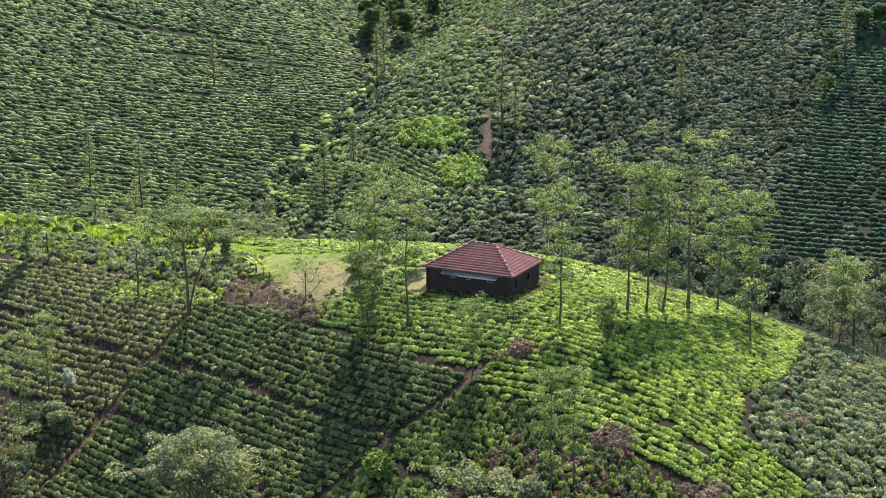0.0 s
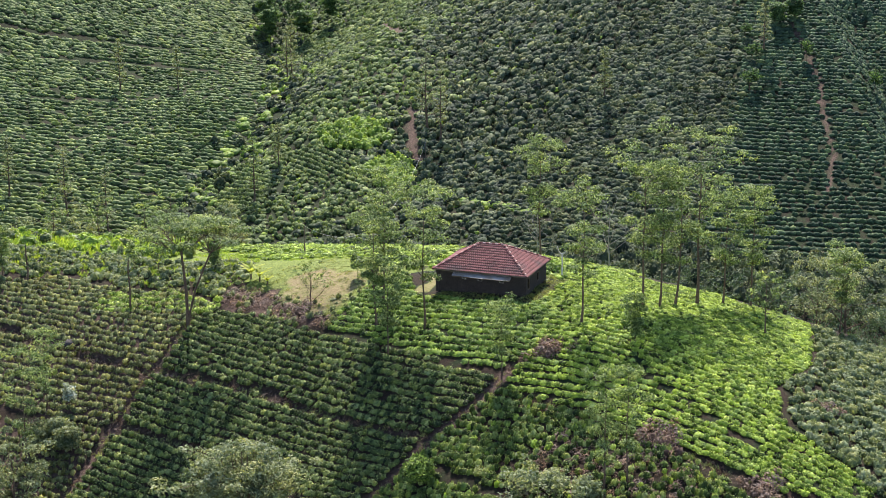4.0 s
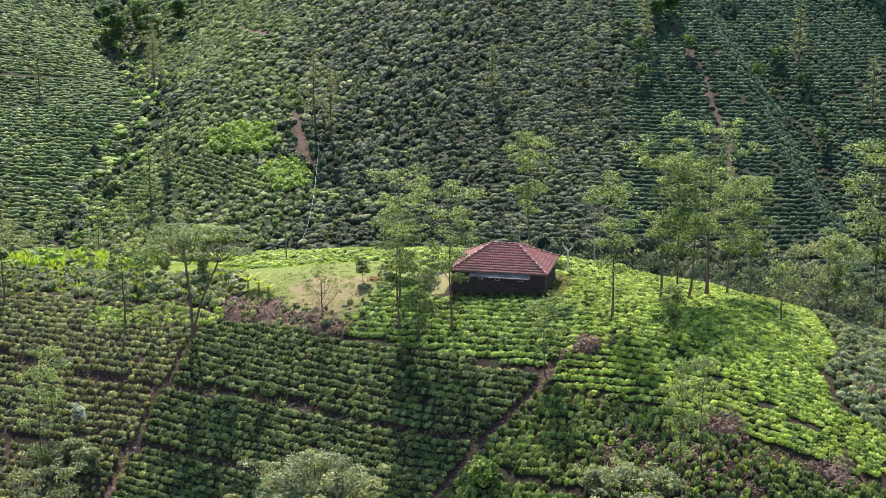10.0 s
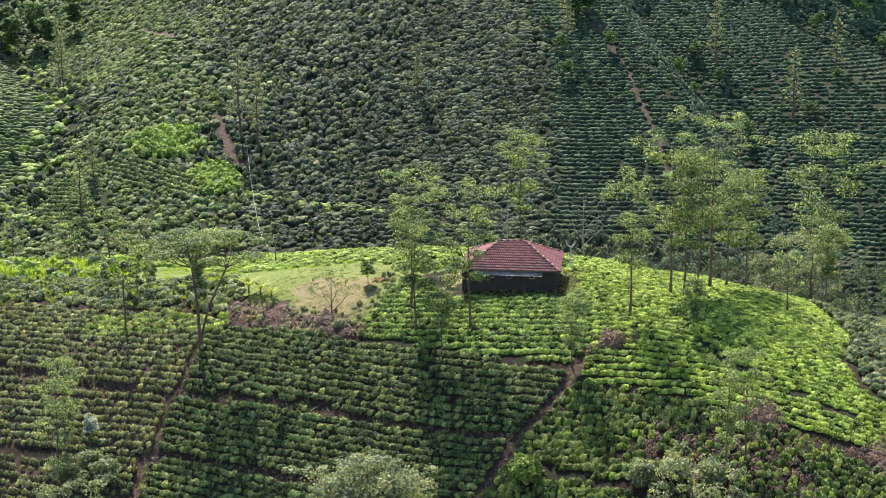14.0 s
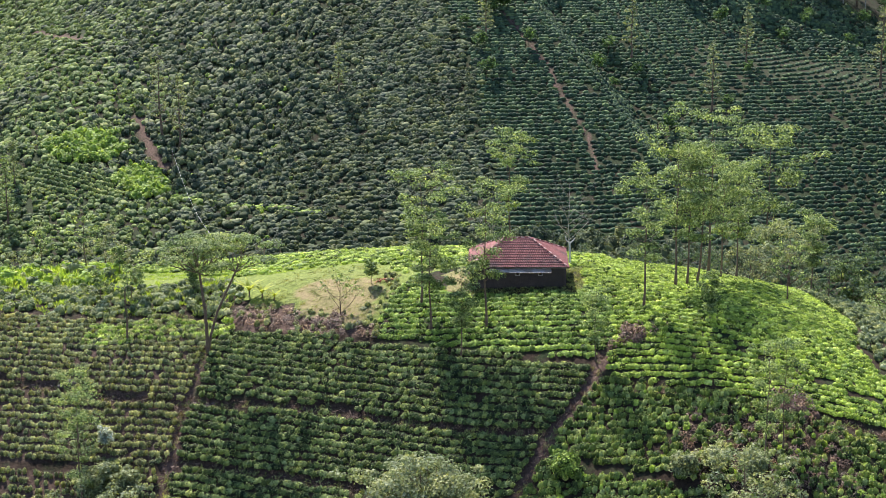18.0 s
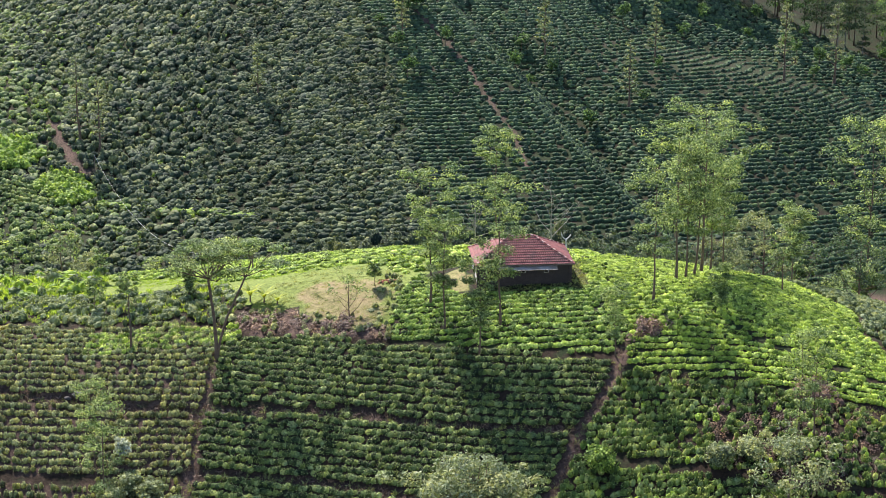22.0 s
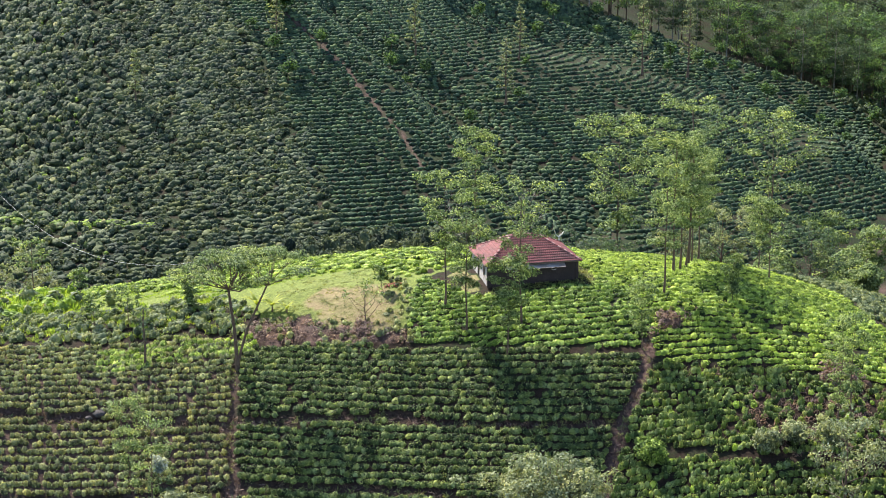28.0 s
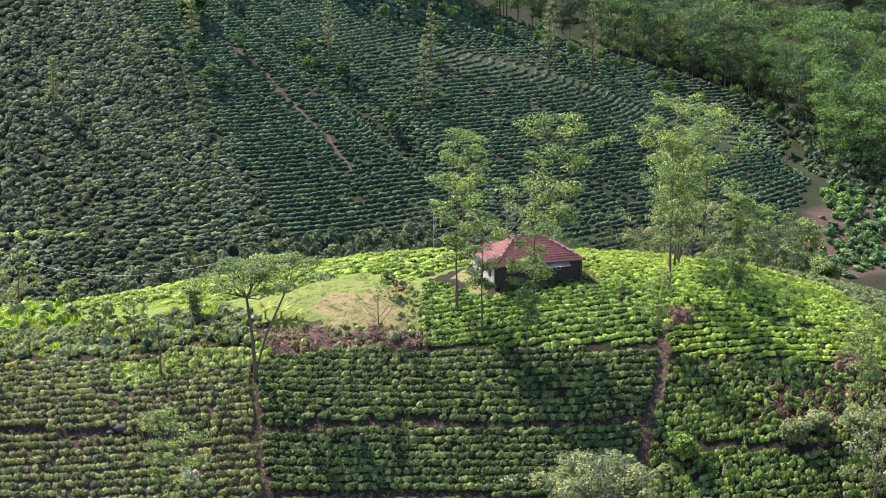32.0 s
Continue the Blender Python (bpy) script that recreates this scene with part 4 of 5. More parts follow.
# ---- trees ----
def pads(rng, tips, size, flat, m, leaf):
    """Leaves on the shells of flattened pads at the branch tips, thicker above than below."""
    size = size * rng.uniform(0.55, 1.25, len(tips))
    u = rng.uniform(-0.5, 1.0, (len(tips), m))
    th = rng.uniform(0, 2 * math.pi, (len(tips), m))
    q = np.sqrt(1 - u ** 2)
    shell = np.stack([q * np.cos(th), q * np.sin(th), u], 2)
    depth = rng.uniform(0.6, 1.1, (len(tips), m))[..., None]
    C = tips[:, None, :] + shell * depth * size[:, None, None] * (1, 1, flat)
    N = shell * (1, 1, 1 / flat) * 0.5 + (0, 0, 0.4)
    return (*leaf_quads(rng, C.reshape(-1, 3), N.reshape(-1, 3), leaf, 0.6, 0.4), np.repeat(rng.uniform(0, 1, len(tips)), m * 4))


def grow(rng, h, kind):
    """Wood and leaf quads of one tree of height h, rooted at the origin."""
    spec = {
        "slender": dict(fork=0.34, limbs=15, reach=0.17, rise=0.85, r0=0.0085, leaf=0.125, tufts=96, pad=0.95, flat=0.5),
        "umbrella": dict(fork=0.42, limbs=20, reach=0.40, rise=0.62, r0=0.014, leaf=0.165, tufts=62, pad=1.05, flat=0.42),
        "round": dict(fork=0.30, limbs=46, reach=0.33, rise=0.75, r0=0.018, leaf=0.16, tufts=85, pad=1.05, flat=0.6),
        "thin": dict(fork=0.22, limbs=14, reach=0.15, rise=0.6, r0=0.0075, leaf=0.11, tufts=62, pad=0.72, flat=0.7),
        "bare": dict(fork=0.25, limbs=16, reach=0.42, rise=0.9, r0=0.013, leaf=0.16, tufts=0, pad=0.5, flat=0.7),
        "forest": dict(fork=0.24, limbs=10, reach=0.17, rise=0.5, r0=0.0085, leaf=0.30, tufts=56, pad=1.9, flat=0.6),
        "valley": dict(fork=0.30, limbs=17, reach=0.20, rise=0.85, r0=0.009, leaf=0.21, tufts=120, pad=1.5, flat=0.45),
        "gnarl": dict(fork=0.08, limbs=11, reach=0.50, rise=1.1, r0=0.018, leaf=0.13, tufts=12, pad=0.45, flat=0.8),
        "clipped": dict(fork=0.35, limbs=9, reach=0.36, rise=0.7, r0=0.02, leaf=0.2, tufts=34, pad=0.75, flat=0.8),
        "sapling": dict(fork=0.35, limbs=10, reach=0.26, rise=0.6, r0=0.014, leaf=0.15, tufts=22, pad=0.5, flat=0.8),
        "airy": dict(fork=0.18, limbs=22, reach=0.13, rise=0.35, r0=0.014, leaf=0.18, tufts=13, pad=0.7, flat=0.6),
        "bushy": dict(fork=0.12, limbs=16, reach=0.42, rise=0.8, r0=0.02, leaf=0.15, tufts=60, pad=1.0, flat=0.75),
    }[kind]
    n = 9
    bend = rng.normal(0, 0.012 * h, 2)
    t = np.linspace(0, 1, n)
    spine = np.stack([bend[0] * np.sin(t * 3.0) + 0.004 * h * np.sin(t * 11), bend[1] * np.sin(t * 2.6), t * h * 0.94], 1)
    rad = spec["r0"] * h * (1 - t * 0.86) * (1 + 0.5 * np.exp(-t * 18))
    wood = [tube(spine, rad, 8)]
    limbs, tips = [], []
    for k in range(spec["limbs"]):
        f = spec["fork"] + (0.97 - spec["fork"]) * (k + rng.uniform(0, 0.8)) / spec["limbs"]
        base = np.array([np.interp(f, t, spine[:, i]) for i in range(3)])
        ang = k * 2.4 + rng.uniform(-0.5, 0.5)
        g = (f - spec["fork"]) / (1 - spec["fork"])
        shape = 0.38 + 0.75 * math.sin(min(1.0, g) ** 1.35 * math.pi * 0.86) if kind in ("slender", "thin", "forest", "valley") else (1.0 - 0.75 * g if kind == "airy" else 1.0)
        L = spec["reach"] * h * rng.uniform(0.7, 1.15) * max(0.35, shape)
        if kind in ("umbrella", "round"):
            up = (0.96 - f) * h * rng.uniform(0.75, 1.05) if kind == "umbrella" else L * rng.uniform(0.2, 1.0)
        else:
            up = L * spec["rise"] * rng.uniform(0.6, 1.4)
        tip = base + np.array([math.cos(ang) * L, math.sin(ang) * L, up])
        if kind == "round":
            a = math.acos(1 - (k + rng.uniform(0.2, 0.8)) / spec["limbs"])
            R = spec["reach"] * h
            tip = np.array([math.sin(a) * math.cos(ang) * R, math.sin(a) * math.sin(ang) * R, h * 0.62 + 0.36 * h * math.cos(a)])
        mid = base * 0.5 + tip * 0.5 + np.array([0, 0, -0.08 * L if kind != "umbrella" else 0.05 * L]) + rng.normal(0, 0.05 * L, 3)
        r = float(np.interp(f, t, rad)) * 0.55
        limbs.append(tube([base, mid, tip], [r, r * 0.65, r * 0.22], 5))
        ends = [tip, mid * 0.35 + tip * 0.65]
        for _ in range(3 if kind in ("umbrella", "round", "bare") else 2):
            s = rng.uniform(0.4, 0.85)
            b = base * (1 - s) + tip * s
            e = b + np.array([*rng.normal(0, 0.34 * L, 2), rng.uniform(0.05, 0.4) * L])
            limbs.append(tube([b, b * 0.5 + e * 0.5 + rng.normal(0, 0.03 * L, 3), e], [r * 0.45, r * 0.3, r * 0.12], 4))
            ends.append(e)
        tips += ends
    if spec["tufts"]:
        leaves = pads(rng, np.array(tips + [spine[-1]]), spec["pad"] * (0.7 + 0.3 * h / 14), spec["flat"], spec["tufts"], spec["leaf"])
    else:
        leaves = None
    return join(wood + limbs), leaves


def umbrella(rng, h):
    """Two leaning stems from one root, each spreading into flat tiers of leaf pads."""
    wood, tips = [], []
    for top, r0, n in (((-0.7, 0.3, h * 0.66), 0.19, 13), ((3.6, -0.2, h * 0.68), 0.14, 10)):
        top = np.array(top)
        mid = top * (0.45, 0.45, 0.5) + (0.15 if top[0] < 0 else -0.35, 0, 0)
        wood.append(tube([(0, 0, 0), mid * (0.3, 0.3, 0.4), mid, top * 0.5 + mid * 0.5, top], [r0 * 1.5, r0 * 1.05, r0, r0 * 0.85, r0 * 0.7], 8))
        for k in range(n):
            ang, out = k * 2.4 + rng.uniform(-0.3, 0.3), 4.7 * math.sqrt((k + 0.6) / n)
            tip = top + (math.cos(ang) * out, math.sin(ang) * out, h * 0.27 - 0.09 * out ** 2 + rng.normal(0, 0.35))
            knee = top * 0.5 + tip * 0.5 + (0, 0, -0.5) + rng.normal(0, 0.2, 3)
            wood.append(tube([top, knee, tip], [r0 * 0.45, r0 * 0.3, r0 * 0.12], 5))
            tips.append(tip)
            for _ in range(2):
                e = tip + (*rng.normal(0, 0.95, 2), rng.uniform(-0.5, 0.25))
                wood.append(tube([knee, knee * 0.4 + e * 0.6, e], [r0 * 0.2, r0 * 0.14, r0 * 0.07], 4))
                tips.append(e)
    return join(wood), pads(rng, np.array(tips), 1.3, 0.34, 200, 0.125)


def make_tree(x, y, h, kind, label, seed, leaf=None, bark=None, name="tree", turn=0.0, category="tree", group=""):
    r = np.random.default_rng(seed)
    wood, leaves = umbrella(r, h) if kind == "umbrella" else grow(r, h, kind)
    root = tagged(new(name), label, category, group)
    root.matrix_basis = pose(x, y, h1(x, y) - 0.12, 0, 0, turn)
    mesh_part("trunk", quad_mesh("trunk", *wood, bark or M_BARK, True), root)
    if leaves:
        mesh_part("crown", quad_mesh("crown", leaves[0], leaves[1], leaf or M_CROWN, tone=leaves[2]), root)
    return root


TREES = [
    # x, y, height, kind, label
    (-3.8, -12.6, 16.5, "slender", "tall slender tree with airy tiered foliage before the house"),
    (-10.2, -12.0, 14.5, "slender", "slender tree with open foliage on the slope by the house"),
    (-11.5, -6.8, 16.0, "slender", "tall slender tree with bright tiered foliage beside the house"),
    (-6.7, -17.0, 11.0, "slender", "leafy slender tree on the slope below the house"),
    (14.4, -10.5, 16.0, "slender", "slender straight tree standing in bright tea"),
    (19.0, -1.2, 18.5, "slender", "tall many-stemmed tree in a grove"),
    (20.6, 0.8, 16.5, "slender", "tall leafy tree in a grove"),
    (23.8, 6.4, 22.0, "slender", "tallest tree of the grove with feathery top"),
    (22.0, 2.5, 17.0, "slender", "tall leafy tree in a grove"),
    (26.0, 10.8, 15.0, "slender", "tall leafy tree in a grove"),
    (28.6, 15.0, 15.5, "slender", "leafy spreading tree at the edge of a grove"),
    (33.0, 1.5, 7.5, "sapling", "small bushy tree on the knoll shoulder"),
    (-0.6, 21.0, 16.5, "slender", "tall tree behind the house with tufted top"),
    (39.0, 19.0, 11.0, "slender", "grey green tree below the knoll shoulder"),
    (8.3, -20.4, 8.5, "thin", "thin sapling at the head of a footpath"),
    (24.7, -37.0, 13.5, "thin", "thin pale-leaved tree on the lower slope"),
    (26.8, -36.0, 12.5, "thin", "thin pale-leaved tree on the lower slope"),
    (21.6, -14.2, 6.0, "thin", "thin sapling among tea bushes"),
    (-49.8, -21.6, 10.5, "thin", "thin airy tree in sparse tea"),
    (-47.8, -29.5, 15.0, "thin", "thin airy tree on the lower slope"),
    (-21.1, -6.7, 5.0, "gnarl", "small gnarled tree in the yard"),
    (-17.8, 0.1, 2.8, "sapling", "little shade tree in the yard"),
    (-58.7, 26.3, 8.5, "sapling", "young tree in tall bright grass"),
    (-53.0, 21.0, 4.0, "sapling", "small tree in tall bright grass"),
    (-66.0, 31.0, 7.0, "sapling", "pale leafy tree behind tall grass"),
    (-75.0, 33.0, 8.0, "sapling", "pale leafy tree behind tall grass"),
    (-84.0, 34.0, 9.0, "sapling", "pale leafy tree behind tall grass"),
    (-92.0, 30.0, 8.0, "sapling", "pale leafy tree behind tall grass"),
    (-52.0, 4.0, 4.0, "sapling", "small dark tree among silvery shrubs"),
    (-48.0, 3.5, 4.5, "sapling", "small dark tree among silvery shrubs"),
    (-40.5, 5.0, 4.5, "thin", "spindly young tree among shrubs"),
    (-70.5, 0.5, 7.0, "thin", "lopped thin tree on the field edge"),
    (-97.0, 128.0, 15.0, "airy", "dark airy tree at the foot of the far slope"),
]
make_tree(-36.6, -9.6, 14.5, "umbrella", "forked umbrella tree with flat spreading green crown", 99)
for i, (x, y, h, kind, label) in enumerate(TREES):
    make_tree(x, y, h, kind, label, 100 + i)
for i, (x, y, h, kind, label) in enumerate([
    (-10.2, -46.7, 16.0, "round", "broad round-topped pale tree on the lower slope"),
    (21.3, -46.7, 9.6, "bushy", "open pale-crowned tree on the lower slope"),
    (-47.3, -27.6, 2.8, "bushy", "small pale-leaved bush in sparse tea"),
    (-45.5, -26.0, 2.4, "bushy", "small pale-leaved bush in sparse tea"),
    (-43.4, -27.4, 2.6, "bushy", "small pale-leaved bush in sparse tea"),
    (16.4, -37.8, 1.9, "bushy", "low pale grey shrub on the lower slope"),
    (19.6, -37.6, 1.7, "bushy", "low pale grey shrub on the lower slope"),
    (23.4, -38.8, 1.9, "bushy", "low pale grey shrub on the lower slope"),
    (-44.0, -38.0, 8.0, "bushy", "pale-crowned tree on the lower slope"),
    (-58.0, -44.0, 14.0, "round", "pale-crowned tree on the lower slope"),
    (38.1, 30.2, 10.0, "bushy", "pale-leaved spreading tree beyond the knoll"),
    (33.5, 36.0, 8.5, "bushy", "pale-leaved tree beyond the knoll"),
    (-60.0, 44.0, 9.0, "bushy", "pale bushy tree in the saddle"),
    (-74.0, 50.0, 11.0, "bushy", "pale bushy tree in the saddle"),
    (-88.0, 46.0, 11.0, "bushy", "pale bushy tree in the saddle"),
    (-104.0, 48.0, 12.0, "bushy", "pale bushy tree in the saddle"),
]):
    make_tree(x, y, h, kind, label, 300 + i, M_PALE)
make_tree(4.4, -35.2, 2.4, "bushy", "bright green leafy bush beside a footpath", 398, M_GREEN)
make_tree(-46.7, -21.4, 2.5, "sapling", "small round white-leaved tree in sparse tea", 399, M_WHITE)
make_tree(7.4, 25.9, 9.5, "bare", "leafless pale grey tree behind the house", 401, None, M_BARK_PALE)
make_tree(-3.0, 27.0, 8.0, "bare", "leafless pale grey tree behind the house", 402, None, M_BARK_PALE)
for i, (x, y, h) in enumerate([(46.0, 100.0, 29.0), (75.0, 98.0, 35.0)] + [(x, y, h * 0.62) for x, y, h in [(84.0, 92.0, 30.0), (95.0, 96.0, 26.0), (58.0, 84.0, 22.0), (68.0, 80.0, 20.0), (48.0, 70.0, 17.0), (58.0, 60.0, 18.0), (66.0, 48.0, 17.0), (74.0, 62.0, 20.0), (54.0, 45.0, 14.0), (62.0, 32.0, 12.0)]]):
    make_tree(x, y, h, "valley", "tall valley tree with layered green crown", 420 + i)
for i, (x, y, h) in enumerate([(20.5, 56.0, 14.0), (28.0, 60.0, 14.0), (36.0, 52.0, 13.0), (12.0, 62.0, 13.0), (42.0, 60.0, 14.0), (33.0, 68.0, 15.0), (22.0, 74.0, 14.0), (5.0, 82.0, 9.0), (-6.0, 86.0, 9.0), (46.0, 42.0, 12.0), (52.0, 30.0, 10.0)]):
    make_tree(x, y, h, "bushy", "dense dark tree in the valley behind the knoll", 450 + i, M_CROWN_DARK)

# far slope: bare-stemmed and round little trees
for i, (x, y, h, kind) in enumerate([(-68.5, 161.5, 17.0, "airy"), (-72.8, 164.5, 20.0, "airy"), (45.0, 176.0, 16.0, "airy"), (-131.0, 218.0, 17.0, "airy"), (-125.0, 203.0, 15.0, "airy"), (-36.0, 176.0, 12.0, "airy"), (-4.0, 188.0, 13.0, "airy"), (29.0, 196.0, 16.0, "airy"), (56.0, 205.0, 15.0, "airy"), (88.0, 208.0, 20.0, "airy"), (102.0, 214.0, 21.0, "airy"), (-100.0, 146.0, 10.0, "airy"), (-165.0, 190.0, 14.0, "airy"), (-152.0, 196.0, 12.0, "airy"), (-120.0, 108.0, 15.0, "airy"), (-132.0, 112.0, 16.0, "airy"), (-150.0, 118.0, 14.0, "airy")]):
    make_tree(x, y, h, kind, "thin half-bare tree on the far tea slope", 500 + i, M_SHRUB if i % 3 else M_PALE, M_BARK)
shade = make_tree(-3.8, 173.2, 4.0, "clipped", "little round shade tree among far tea rows", 601, M_FOREST, group="shade trees on the far slope")
r = np.random.default_rng(11)
SHADE = [(24.0, 199.0), (30.0, 189.5), (35.3, 169.5), (55.6, 197.5), (67.0, 250.0), (81.0, 268.0), (81.0, 250.0), (93.0, 260.5), (96.0, 227.0), (97.5, 216.0), (54.0, 237.0), (94.3, 255.4), (106.0, 247.5), (70.0, 238.5), (102.5, 229.0), (110.0, 217.5), (115.5, 224.5), (127.0, 245.5), (138.0, 241.0), (20.6, 183.5), (24.5, 184.5), (5.5, 186.5), (-5.5, 183.5), (-9.0, 193.0), (49.0, 178.5), (46.0, 247.0), (60.0, 256.0), (74.0, 262.0), (120.0, 246.0), (133.0, 232.0), (139.0, 226.0), (144.0, 215.0), (136.0, 205.0), (128.0, 192.0), (131.0, 183.0), (122.0, 212.0)]
for way, n in ((SPUR[:8], 9), (SHOULDER, 10)):
    for f in np.linspace(0.02, 0.98, n):
        q = f * (len(way) - 1)
        k = min(int(q), len(way) - 2)
        SHADE.append((way[k][0] + (way[k + 1][0] - way[k][0]) * (q - k) + r.normal(0, 1.6), way[k][1] + (way[k + 1][1] - way[k][1]) * (q - k) + r.normal(0, 1.6)))
for x, y in SHADE:
    k = r.uniform(0.6, 0.95)
    copy_thing(shade, pose(x, y, h1(x, y) - 0.1, 0, 0, r.uniform(0, 360)) @ Matrix.Diagonal((k, k, k * r.uniform(0.9, 1.3), 1)))

# forest on the far side of the valley
kinds = [make_tree(170 + 6 * i, 215 + 9 * i, h, "forest", "tall straight forest tree with green crown", 620 + i, M_CROWN_DARK if i in (1, 3) else M_FOREST, M_BARK_PALE if i % 2 else M_BARK, group="forest trees") for i, h in enumerate((24.0, 26.0, 28.0, 22.0, 25.0))]
FOREST = [(60, 298), (90, 292), (106, 286), (120, 279), (135, 270), (148, 261), (158, 250), (161, 232), (163, 222), (159, 206), (153, 192), (150, 176), (156, 160), (200, 135), (235, 170), (240, 290), (215, 335), (60, 335)]
fx, fy = r.uniform(60, 240, 4000), r.uniform(135, 330, 4000)
ok = inside(FOREST, fx, fy)
placed = []
for x, y in zip(fx[ok], fy[ok]):
    if all((x - a) ** 2 + (y - b) ** 2 > 30 for a, b in placed) and len(placed) < 420:
        placed.append((x, y))
placed.sort(key=lambda q: math.hypot(q[0] + 60, q[1] + 240))
for i, (x, y) in enumerate(placed[:170]):
    k = r.uniform(0.6, 1.0)
    copy_thing(kinds[i % 5], pose(x, y, h1(x, y) - 0.2, 0, 0, r.uniform(0, 360)) @ Matrix.Diagonal((k, k, k * r.uniform(0.9, 1.15), 1)))
woods = tagged(new("far_woods"), "dense dark forest filling the far valley side", "forest", kind="stuff")
back = np.array(placed[170:][::2][:125])
where = np.stack([back[:, 0], back[:, 1], height(back[:, 0], back[:, 1]) - 0.2], 1)
grown = [grow(np.random.default_rng(640 + k), 25.0, "forest") for k in range(3)]
size = np.repeat(r.uniform(0.75, 1.15, len(back))[:, None], 3, 1)
for name, which, mat in (("trunks", 0, M_BARK), ("crowns", 1, M_CROWN_DARK)):
    V, Q, tone = scatter(np.random.default_rng(5), [g[which][:2] for g in grown], where, size)
    mesh_part(name, quad_mesh(name, V, Q, mat, name == "trunks", tone), woods)["kind"] = "stuff"
for i, (x, y, h) in enumerate([(-156.0, 272.0, 11.0), (-150.0, 266.0, 9.0), (-161.0, 267.0, 10.0), (-146.0, 276.0, 10.0), (-167.0, 276.0, 8.5), (-3.0, 198.5, 4.6), (0.0, 201.0, 4.6)]):
    make_tree(x, y, h, "valley", "dark dense tree at the head of the gully", 650 + i, M_FOREST)


# ---- the house ----
EW, ED, EZ, RZ, RL = 6.0, 4.48, 2.45, 4.96, 1.57
WX, WY, FLOOR = 5.55, 4.02, -0.35
house = tagged(new("house"), "low block house with hipped red clay tile roof", "house")


def wall_with_holes(x0, x1, z0, z1, holes, thick=0.18):
    """A wall along x with rectangular holes through it, built from piers and panels."""
    bm = bmesh.new()
    xs = sorted({x0, x1, *[h[0] for h in holes], *[h[1] for h in holes]})
    for a, b in zip(xs, xs[1:]):
        cut = sorted([(h[2], h[3]) for h in holes if h[0] <= a + 1e-6 and h[1] >= b - 1e-6])
        z = z0
        for c0, c1 in cut:
            if c0 > z:
                box(bm, a, 0, z, b, thick, c0)
            z = c1
        if z < z1:
            box(bm, a, 0, z, b, thick, z1)
    return bm


FRONT_HOLES = [(-2.35, -1.95, 1.5, 1.85), (-0.35, 0.1, 1.45, 1.85), (2.4, 2.85, 1.45, 1.85)]
w = part("wall", wall_with_holes(-WX, WX, FLOOR, EZ, FRONT_HOLES), M_WALL, house, "dark weathered block front wall")
w.matrix_basis = pose(0, -WY, 0)
w = part("wall", wall_with_holes(-WX, WX, FLOOR, EZ, []), M_WALL, house)
w.matrix_basis = pose(0, WY - 0.18, 0)
w = part("wall", wall_with_holes(-WY + 0.18, WY - 0.18, FLOOR, EZ, [(-3.1, -2.35, 0.55, 1.95), (0.4, 1.3, 0.7, 1.8)]), M_WALL, house)
w.matrix_basis = pose(WX, 0, 0, 0, 0, 90)
w = part("wall", wall_with_holes(-WY + 0.18, WY - 0.18, FLOOR, EZ, [(1.6, 2.5, 0.6, 1.85), (-1.2, -0.3, -0.3, 1.75)]), M_PLASTER, house, "whitewashed plaster gable wall")
w.matrix_basis = pose(-WX, 0, 0, 0, 0, -90)


def frame_part(y0, y1, z0, z1, x, name="window_frame"):
    bm = bmesh.new()
    t = 0.07
    for a in ((y0, z0, y1, z0 + t), (y0, z1 - t, y1, z1), (y0, z0 + t, y0 + t, z1 - t), (y1 - t, z0 + t, y1, z1 - t)):
        box(bm, x - 0.05, a[0], a[1], x + 0.05, a[2], a[3])
    return part(name, bm, M_WOOD, house)


frame_part(-3.1, -2.35, 0.55, 1.95, WX - 0.04)
frame_part(0.4, 1.3, 0.7, 1.8, WX - 0.04)
frame_part(-2.5, -1.6, 0.6, 1.85, -WX + 0.04)
frame_part(0.3, 1.2, -0.3, 1.75, -WX + 0.04, "door_frame")
for x0, x1, z0, z1 in FRONT_HOLES:
    bm = bmesh.new()
    t = 0.06
    for a in ((x0 - t, z0 - t, x1 + t, z0), (x0 - t, z1, x1 + t, z1 + t), (x0 - t, z0, x0, z1), (x1, z0, x1 + t, z1)):
        box(bm, a[0], -WY - 0.03, a[1], a[2], -WY + 0.05, a[3])
    part("vent_frame", bm, M_PLASTER, house, "pale mortar vent surround")
# ceiling and floor carry the room's shade as their colour
bm = bmesh.new()
box(bm, -WX + 0.2, -WY + 0.2, EZ - 0.1, WX - 0.2, WY - 0.2, EZ - 0.04)
part("ceiling_board", bm, M_DARK, house)
bm = bmesh.new()
box(bm, -WX + 0.2, -WY + 0.2, FLOOR, WX - 0.2, WY - 0.2, FLOOR + 0.1)
part("floor_slab", bm, M_DARK, house)
for sx in (-1, 1):
    bm = bmesh.new()
    box(bm, sx * WX - 0.16, -WY - 0.14, FLOOR, sx * WX + 0.14, -WY - 0.003, EZ - 0.05)
    part("corner_pier", bm, M_WALL, house)


